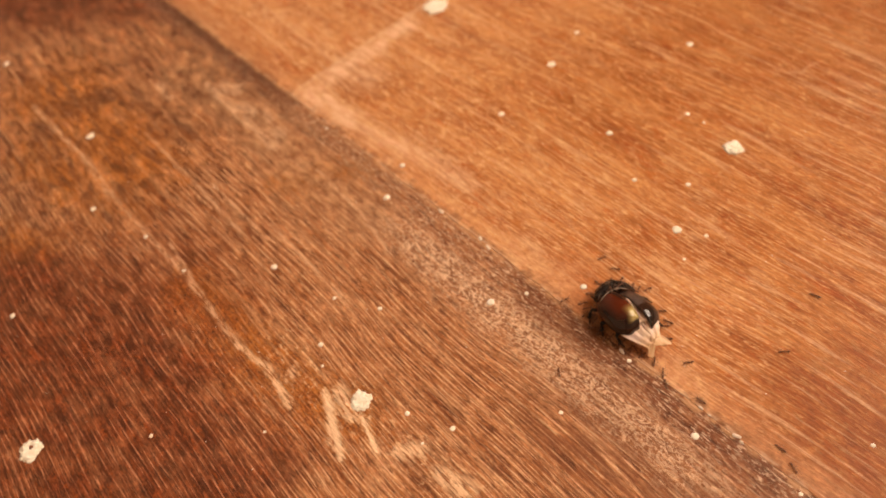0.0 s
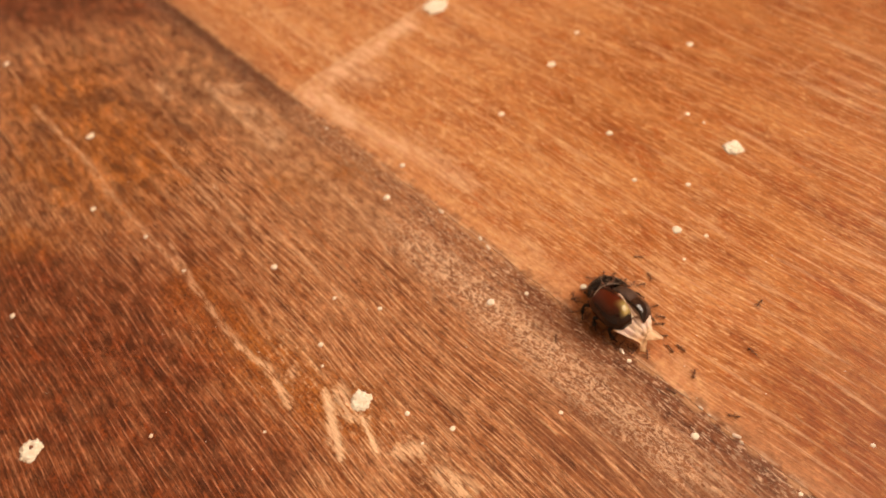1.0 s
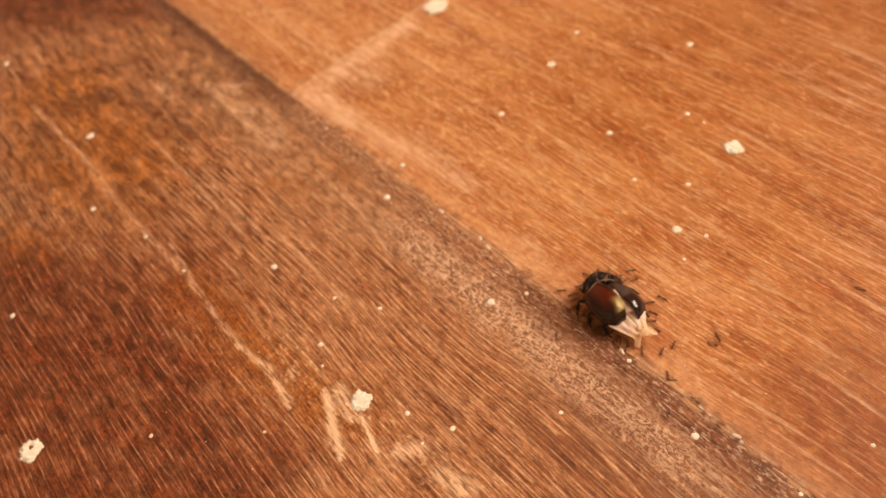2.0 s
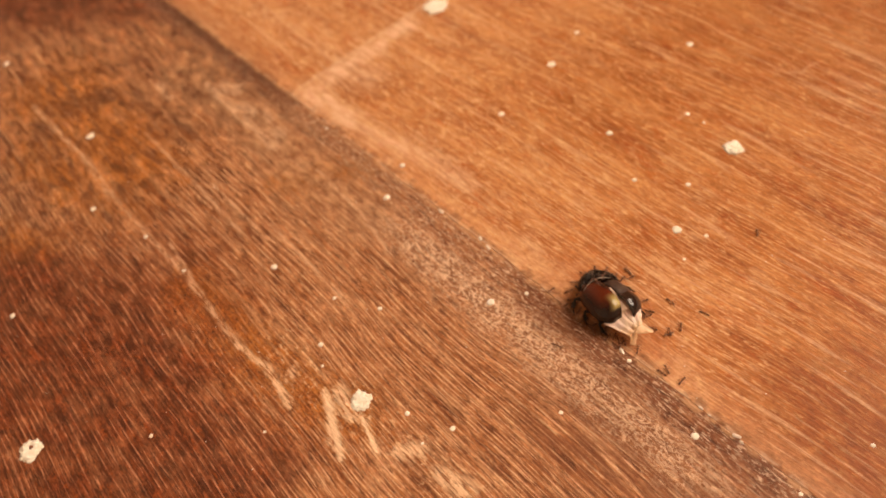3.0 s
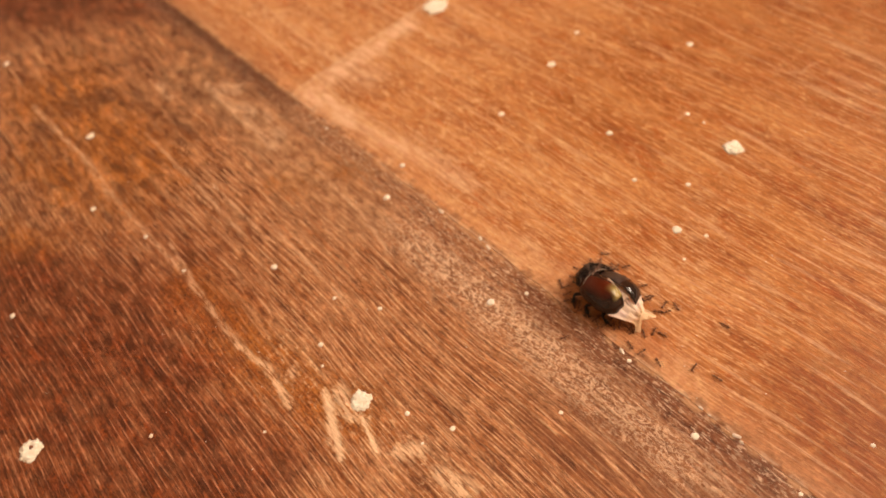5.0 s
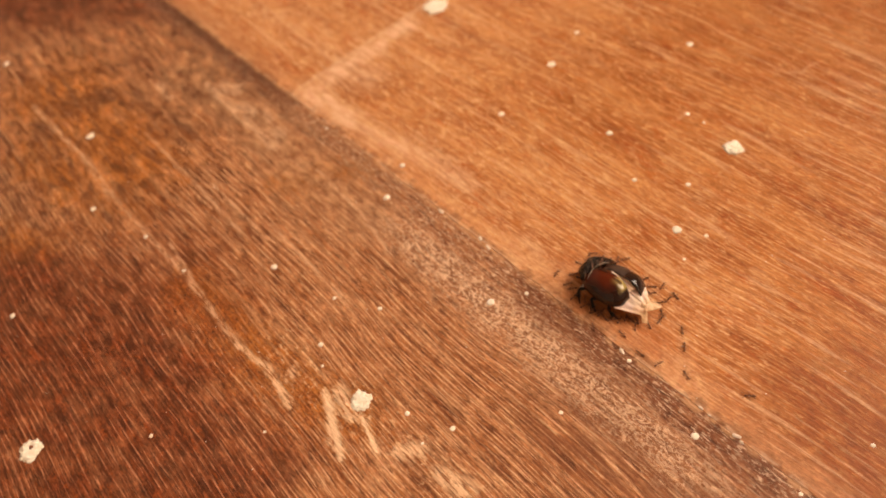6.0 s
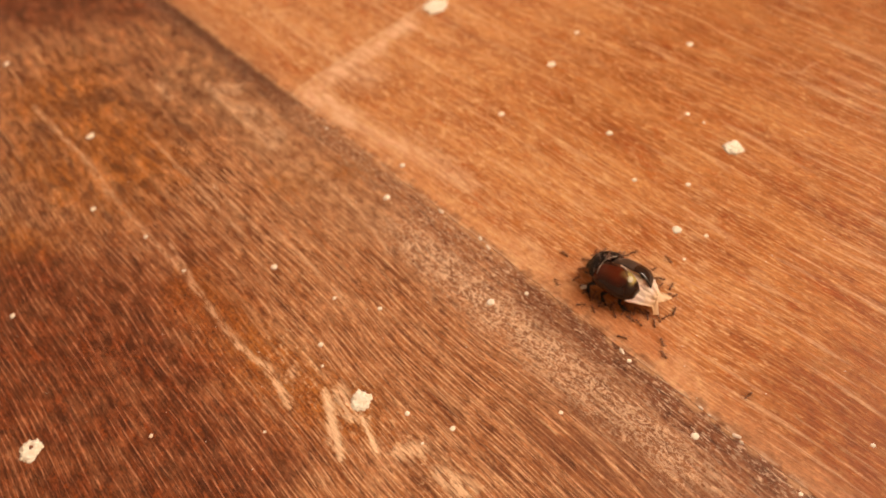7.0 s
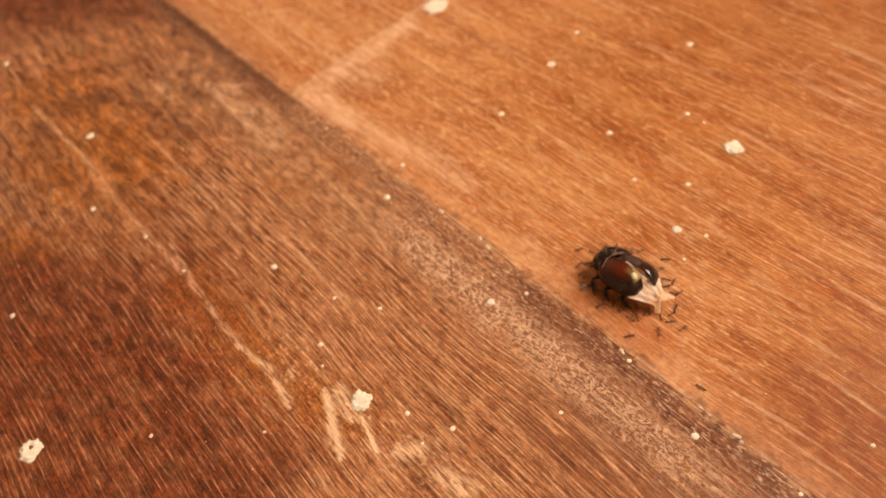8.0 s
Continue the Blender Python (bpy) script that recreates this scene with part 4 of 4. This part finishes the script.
def build_ant():
    a = tagged(new("ant"), "tiny dark brown ant on the wooden floor", "ant", "ants round the beetle")
    bm = bmesh.new()
    ball(bm, (0.82 * AM, 0, 0.46 * AM), (0.27 * AM, 0.22 * AM, 0.18 * AM))
    for s in (1, -1):
        tube(bm, [Vector((1.05, s * 0.12, 0.42)) * AM, Vector((1.24, s * 0.10, 0.38)) * AM, Vector((1.30, s * 0.01, 0.36)) * AM],
             [0.06 * AM, 0.05 * AM, 0.015 * AM], 5)
    head = smooth(part("head", bm, ANT_SKIN, a))
    for s in (1, -1):
        bm = bmesh.new()
        tube(bm, [Vector((0.98, s * 0.16, 0.52)) * AM, Vector((1.15, s * 0.52, 0.66)) * AM, Vector((1.50, s * 0.62, 0.42)) * AM,
                  Vector((1.72, s * 0.55, 0.30)) * AM], [0.028 * AM, 0.028 * AM, 0.03 * AM, 0.036 * AM], 5)
        smooth(part("feeler", bm, ANT_SKIN, head))
    bm = bmesh.new()
    ball(bm, (0.30 * AM, 0, 0.50 * AM), (0.26 * AM, 0.13 * AM, 0.14 * AM))
    ball(bm, (-0.10 * AM, 0, 0.45 * AM), (0.26 * AM, 0.13 * AM, 0.14 * AM))
    smooth(part("thorax", bm, ANT_SKIN, a))
    bm = bmesh.new()
    ball(bm, (-0.42 * AM, 0, 0.42 * AM), (0.11 * AM, 0.09 * AM, 0.14 * AM), segments=8, rings=6)
    smooth(part("waist", bm, ANT_SKIN, a))
    bm = bmesh.new()
    ball(bm, (-0.90 * AM, 0, 0.46 * AM), (0.42 * AM, 0.24 * AM, 0.23 * AM))
    smooth(part("gaster", bm, ANT_SKIN, a))
    for s in (1, -1):
        for x, lean in LEG_ROOTS:
            bm = bmesh.new()
            d = Vector((math.sin(radians(lean)), s * math.cos(radians(lean)), 0))
            up = Vector((0, 0, 1))
            tube(bm, [Vector((0, 0, 0)), (d * 0.42 + up * 0.22) * AM, (d * 0.80 - up * 0.18) * AM, (d * 1.10 - up * 0.38) * AM],
                 [0.045 * AM, 0.04 * AM, 0.032 * AM, 0.02 * AM], 5)
            leg = smooth(part("leg", bm, ANT_SKIN, a))
            leg.location = (x * AM, s * 0.10 * AM, 0.40 * AM)
    # low on its legs
    for o in a.children_recursive:
        o.location.z *= 0.62
        for v in o.data.vertices:
            v.co.z *= 0.62
    return a


ANT = build_ant()
COLONY = [ANT] + [copy_thing(ANT, Matrix.Identity(4)) for _ in range(58)]


def one_ant(label):
    return tagged(COLONY.pop(), label)


# ---- what moves ----
# seconds, place on the floor in mm, turn in degrees
BEETLE_HEADING = -9.6
BEETLE_ROWS = ((0.0, -0.2, 1.2, 0), (0.5, 0.8, 1.2, 0), (1.0, 1.4, 1.3, 0), (1.5, 2.1, 1.2, 0), (3.0, 3.4, 1.4, 0),
               (3.5, 4.0, 1.3, 0.5), (4.0, 4.2, 0.7, 3.5), (4.5, 4.4, 0.3, 7), (6.0, 5.0, -1.8, 12), (6.5, 5.1, -3.2, 15.5),
               (7.0, 4.7, -4.0, 15), (7.5, 5.1, -4.6, 9.5), (8.0, 4.6, -5.1, 10))


def between(rows, t):
    """Linear values of the rows at t."""
    for a, b in zip(rows, rows[1:]):
        if t <= b[0]:
            f = (t - a[0]) / (b[0] - a[0])
            return [p + (q - p) * f for p, q in zip(a[1:], b[1:])]
    return list(rows[-1][1:])


def floor_z(y):
    return -0.03 if y > 5.6 else 0.0


def beetle_at(t):
    x, y, turn = between(BEETLE_ROWS, t)
    return pose(x * MM, y * MM, 0.02 * MM, 0, 0, BEETLE_HEADING + turn)


# ants that cling to the beetle: gaster and head at the start (mm), height of the feet
CLINGING = (
    (9.0, 4.2, 7.5, 1.6, 0.0), (9.2, 1.2, 7.5, -0.2, 0.0), (3.7, 5.9, 4.5, 3.3, 0.0), (6.1, 5.1, 5.2, 3.1, 0.0),
    (9.7, -1.8, 8.0, -2.0, 0.0), (8.2, -5.1, 7.1, -3.1, 0.0), (6.5, -6.2, 6.3, -4.0, 0.0), (4.5, -6.6, 3.5, -4.7, 0.0),
    (3.1, -7.1, 2.8, -4.9, 0.0), (1.2, -8.0, 2.3, -6.1, 0.0), (-6.0, -4.3, -4.0, -3.4, 0.0), (-3.5, -5.6, -2.5, -4.3, 0.0),
    (-1.9, 5.8, -1.8, 3.8, 0.0), (0.3, 6.2, -0.1, 4.2, 0.0))
CLINGING_MORE = (
    (-4.1, 5.4, -3.6, 3.6, 0.0), (-8.8, 4.6, -7.4, 2.7, 0.0), (-6.5, 4.5, -5.1, 3.4, 0.0), (2.0, 6.5, 2.1, 4.6, 0.0),
    (7.1, -0.6, 5.7, -1.3, 3.6), (4.3, -3.1, 4.1, -1.3, 4.1), (5.2, 3.8, 5.6, 1.5, 2.2), (1.4, -3.4, 2.7, -2.6, 3.6))

# ants crowding its flanks, in the beetle's own space: place (mm) and turn
CROWD = ((6.6, 3.6, -130), (5.6, 4.6, -95), (4.4, 4.4, -60), (3.2, 5.0, -100), (2.0, 4.2, -40), (0.9, 5.0, -120), (-0.4, 4.4, -75), (-1.6, 4.9, -30),
         (-2.6, 4.2, -110), (-4.0, 3.4, -60), (-5.0, 2.4, -20), (-6.2, 2.3, -70), (7.6, -3.6, 120), (-4.6, -4.6, 70), (-6.8, -3.8, 40))

# ants on top of the beetle: place on its back (mm), turn, rise above the shell
ON_TOP = ((5.6, 0.2, 120, 0.1), (5.1, -1.8, -60, 0.2), (4.6, -3.0, 200, 0.2))
# one that walks back and forth over the wing case: seconds, place on the back, turn
RIDER = ((0.0, 4.6, 0.4, 160), (2.9, 4.5, 0.6, 170), (3.3, 1.0, 0.9, 185), (3.4, -0.6, 0.9, 200), (3.6, -0.5, 1.0, 230), (3.9, 2.0, 0.8, 300),
         (4.3, 4.6, 0.5, 350), (5.0, 4.5, 0.4, 280), (5.4, 3.0, 0.7, 200), (5.8, -0.4, 0.8, 170), (6.5, -0.8, 1.1, 190), (7.0, -0.3, 0.9, 140),
         (7.5, 0.2, 1.0, 110), (8.0, -0.2, 0.8, 150))

# ants that run about: seconds and place on the floor (mm)
RUNNING = (
    ((0, -22.1, -11.9), (0.3, -21.5, -11.3), (0.4, -19.4, -10.0), (0.5, -18.0, -8.5), (1.0, -18.5, -8.5), (1.5, -17.9, -8.4), (1.7, -15.3, -6.2),
     (2.8, -7.2, -3.1), (3.5, -5.3, 1.0), (4.5, -4.9, 0.5), (6.0, -3.9, -3.2), (8.0, -4.6, -5.7)),
    ((0, -19.8, -24.7), (0.3, -18.2, -24.3), (0.5, -16.7, -23.1), (0.8, -13.3, -18.5), (1.0, -14.0, -17.3), (1.2, -13.6, -12.0), (1.5, -13.5, -11.7),
     (1.7, -14.3, -6.3), (2.8, -9.3, -9.0), (3.0, -8.5, -9.4), (3.5, -4.6, -7.3), (4.5, -2.6, -5.6), (6.0, -2.3, -7.5), (8.0, -2.9, -9.9)),
    ((0, -30.7, 2.7), (0.2, -30.6, 2.7), (0.4, -26.4, 0.7), (0.7, -23.8, 2.6), (1.0, -22.9, 3.1), (1.5, -20.6, 5.1), (2.8, -11.6, 4.6),
     (3.5, -7.2, 4.9), (4.5, -4.5, 4.5), (6.0, -1.0, 3.3), (7.0, -1.4, 3.8), (8.0, -2.2, 2.7)),
    ((0, -33.7, 4.0), (0.3, -34.6, 4.4), (0.5, -35.9, 4.1), (0.6, -36.2, 2.9), (0.7, -37.6, -1.7), (0.8, -38.3, -6.5), (0.9, -39.0, -8.7),
     (1.1, -40.2, -14.7), (8.0, -41.1, -19.5)),
    ((0, -34.5, -32.7), (1.7, -31.2, -31.9), (2.3, -17.5, -29.7), (2.8, -6.6, -28.3), (3.0, -5.1, -30.1), (3.5, 4.2, -46.4), (4.0, 9.7, -64.5),
     (4.5, 15.3, -89.0), (5.3, 14.6, -119.4), (8.0, 12.9, -129.2)),
    ((0, -34.9, -39.1), (3.2, -31.7, -34.6), (3.5, -27.0, -27.0), (3.6, -23.8, -21.0), (3.7, -22.8, -17.4), (3.8, -21.4, -12.0), (4.0, -22.5, -3.3),
     (4.4, -22.3, -2.5), (4.5, -21.7, -2.1), (4.7, -20.4, -0.8), (5.3, -14.2, -0.5), (5.8, -10.0, -1.2), (6.0, -7.8, -4.2), (6.4, -4.8, -5.8), (8.0, -4.3, -7.1)),
    ((0, -47.5, -13.3), (3.0, -43.5, -11.7), (3.4, -33.7, -7.0), (3.5, -31.0, -6.0), (3.6, -27.0, -4.8), (3.7, -24.8, -5.1), (4.0, -16.4, -0.9),
     (4.5, -14.1, -0.7), (4.7, -13.4, -0.5), (5.8, -13.8, 2.4), (6.5, -12.7, 1.9), (7.0, -8.5, 1.7), (7.5, -6.5, 0.1), (8.0, -5.2, -1.3)),
    ((0, -25.3, -58.8), (3.6, -22.9, -49.7), (3.9, -18.4, -37.2), (4.0, -18.4, -33.2), (4.2, -18.1, -27.8), (4.4, -17.7, -20.1), (4.6, -16.4, -13.0),
     (4.7, -15.7, -10.0), (5.8, -3.5, -8.8), (6.5, -1.2, -9.6), (8.0, -0.7, -11.2)),
    ((0, -43.4, -21.7), (5.0, -38.4, -18.2), (5.8, -25.9, -4.1), (6.0, -22.7, -1.5), (7.1, -22.5, -1.3), (7.4, -22.6, 0.2), (7.6, -21.4, 2.3),
     (7.8, -20.2, 2.2), (7.9, -17.4, 2.4), (8.0, -16.5, 2.5)),
)
# ants that trail behind the beetle and round it
TRAILING = (
    ((0, -12.3, 0.2), (0.5, -11.6, 1.2), (1.0, -9.8, -1.2), (1.5, -9.2, 1.0), (3.0, -7.3, -4.5), (3.5, -6.8, -4.4), (4.0, -4.4, -4.4),
     (4.5, -3.8, -5.6), (6.0, -3.3, -4.6), (6.5, -5.5, -3.5), (7.0, -6.9, 0.0), (8.0, -7.7, -4.5)),
    ((0, -10.5, 4.5), (0.5, -9.8, 3.6), (1.0, -8.6, 0.1), (1.5, -8.6, 3.3), (3.0, -6.5, -2.5), (3.5, -6.1, -1.5), (4.0, -5.1, -1.2),
     (4.5, -4.1, -1.0), (6.0, -10.1, -1.8), (6.5, -7.2, -0.5), (7.0, -3.6, -2.1), (8.0, -5.4, -4.2)),
    ((0, -12.1, 5.8), (0.5, -12.7, 6.3), (1.0, -14.2, 1.2), (1.5, -11.8, 4.7), (3.0, -10.6, 3.6), (3.5, -7.7, 2.0), (4.0, -7.4, 3.0),
     (4.5, -8.7, 3.4), (6.0, -9.0, 3.7), (6.5, -4.2, -0.1), (7.0, -1.6, -0.4), (8.0, -0.7, -1.1)),
    ((0, -17.8, 4.4), (0.5, -16.3, 4.5), (1.0, -13.4, 6.2), (1.5, -11.7, 5.0), (3.0, -13.6, 3.6), (3.5, -12.7, -3.4), (4.0, -10.9, 5.1),
     (4.5, -5.6, 3.6), (6.0, -5.5, 4.2), (6.5, 2.5, 4.1), (7.0, 6.0, 2.8), (8.0, 5.6, 1.4)),
    ((0, 1.9, 16.2), (0.5, 4.0, 14.6), (1.0, 6.7, 11.7), (1.5, 7.4, 10.9), (3.0, 5.7, 12.7), (3.5, 6.1, 11.5), (4.0, 7.0, 11.4),
     (4.5, 6.9, 12.9), (6.0, 3.5, 5.6), (6.5, 11.2, 3.8), (7.0, 8.2, 3.6), (8.0, 10.7, 0.5)),
    ((0, 8.7, -6.6), (0.5, 10.0, -5.8), (1.0, 7.4, -11.5), (1.5, 6.2, -8.4), (3.0, 6.7, -7.7), (3.5, 8.7, -8.3), (4.0, 6.1, -9.9),
     (4.5, 11.7, -8.6), (6.0, 14.1, -6.6), (6.5, 17.8, -3.2), (7.0, 18.0, -3.0), (8.0, 16.7, -5.5)),
    ((0, 12.2, -6.8), (0.5, 10.4, -11.6), (1.0, 3.1, -9.4), (1.5, -0.6, -7.0), (3.0, -2.9, -7.5), (3.5, -3.1, -7.3), (4.0, 2.0, -11.6),
     (4.5, -6.5, -6.4), (6.0, 0.2, -9.2), (6.5, -0.8, -12.9), (7.0, 3.0, -14.6), (8.0, 3.4, -14.3)),
    ((0, 11.0, 4.8), (1.0, 10.4, 3.1), (1.5, 12.1, 3.0), (3.0, 14.3, 4.9), (3.5, 13.8, 6.2), (4.0, 14.1, 3.6), (4.5, 13.2, 3.1),
     (6.0, 16.1, 1.4), (6.5, 15.8, -0.6), (7.0, 14.8, 2.9), (8.0, 14.3, -2.8)),
)


def ant_rows(path, step=0.1):
    """Poses along a path: the ant faces the way it goes, and turns no faster than it could."""
    rows, heading, gone = [], None, [0.0]
    n = int(round(8.0 / step))
    last = between(path, 0.0)
    for i in range(n + 1):
        t = i * step
        x, y = between(path, t)
        ax, ay = between(path, min(8.0, t + 0.15))
        bx, by = between(path, max(0.0, t - 0.15))
        dx, dy = ax - bx, ay - by
        want = math.atan2(dy, dx) if math.hypot(dx, dy) > 0.12 else heading
        if want is None:
            want = math.atan2(path[1][2] - path[0][2], path[1][1] - path[0][1])
        if heading is None:
            heading = want
        heading += max(-0.9, min(0.9, (want - heading + math.pi) % (2 * math.pi) - math.pi))
        gone.append(gone[-1] + math.hypot(x - last[0], y - last[1]))
        last = (x, y)
        rows.append((t, pose(x * MM, y * MM, floor_z(y) * MM, 0, 0, math.degrees(heading))))
    return rows, gone[1:]


def motions():
    walk(BEETLE, [(t, pose(x * MM, y * MM, 0.02 * MM, 0, 0, BEETLE_HEADING + turn)) for t, x, y, turn in BEETLE_ROWS])
    start = beetle_at(0.0)
    chance = random.Random(4)
    for gx, gy, hx, hy, z in CLINGING + CLINGING_MORE:
        ant = one_ant("tiny dark brown ant tugging at the beetle")
        turn = math.degrees(math.atan2(hy - gy, hx - gx))
        first = start.inverted() @ pose((gx + hx) / 2 * MM, (gy + hy) / 2 * MM, z * MM, 0, 0, turn)
        rows = []
        for i in range(33):
            t = i * 0.25
            m = beetle_at(t) @ first @ pose(chance.uniform(-0.25, 0.25) * MM, chance.uniform(-0.25, 0.25) * MM, 0, 0, 0, chance.uniform(-14, 14))
            if z == 0.0:
                m.translation.z = floor_z(m.translation.y / MM) * MM
            rows.append((t, m))
        walk(ant, rows)
    for x, y, turn in CROWD:
        ant = one_ant("tiny dark brown ant crowding the beetle's flank")
        rows = []
        for i in range(33):
            t = i * 0.25
            m = beetle_at(t) @ pose((x + chance.uniform(-0.4, 0.4)) * MM, (y + chance.uniform(-0.4, 0.4)) * MM, 0, 0, 0, turn + chance.uniform(-22, 22))
            m.translation.z = floor_z(m.translation.y / MM) * MM
            rows.append((t, m))
        walk(ant, rows)
    for x, y, turn, rise in ON_TOP:
        ant = one_ant("tiny dark brown ant on the beetle's neck shield")
        rows = [(i * 0.25, beetle_at(i * 0.25) @ on_back(x + chance.uniform(-0.2, 0.2), y + chance.uniform(-0.2, 0.2), turn + chance.uniform(-25, 25), rise))
                for i in range(33)]
        walk(ant, rows)
    ant = one_ant("tiny dark brown ant walking over the beetle's wing case")
    walk(ant, [(i * 0.1, beetle_at(i * 0.1) @ on_back(*between(RIDER, i * 0.1))) for i in range(81)])
    for path in RUNNING + TRAILING:
        ant = one_ant("tiny dark brown ant running over the wooden floor")
        rows, gone = ant_rows(path)
        walk(ant, rows)
        legs = [o for o in ant.children if o.name.startswith("leg")]
        for k, leg in enumerate(legs):
            root = leg.location.copy()
            swings = []
            for (t, m), far in zip(rows, gone):
                phase = far * 2 * math.pi / 1.9 + (math.pi if k % 2 else 0.0)
                swings.append((t, Matrix.Translation(root) @ pose(0, 0, 0, 0, 0, 17 * math.sin(phase))))
            walk(leg, swings)


motions()
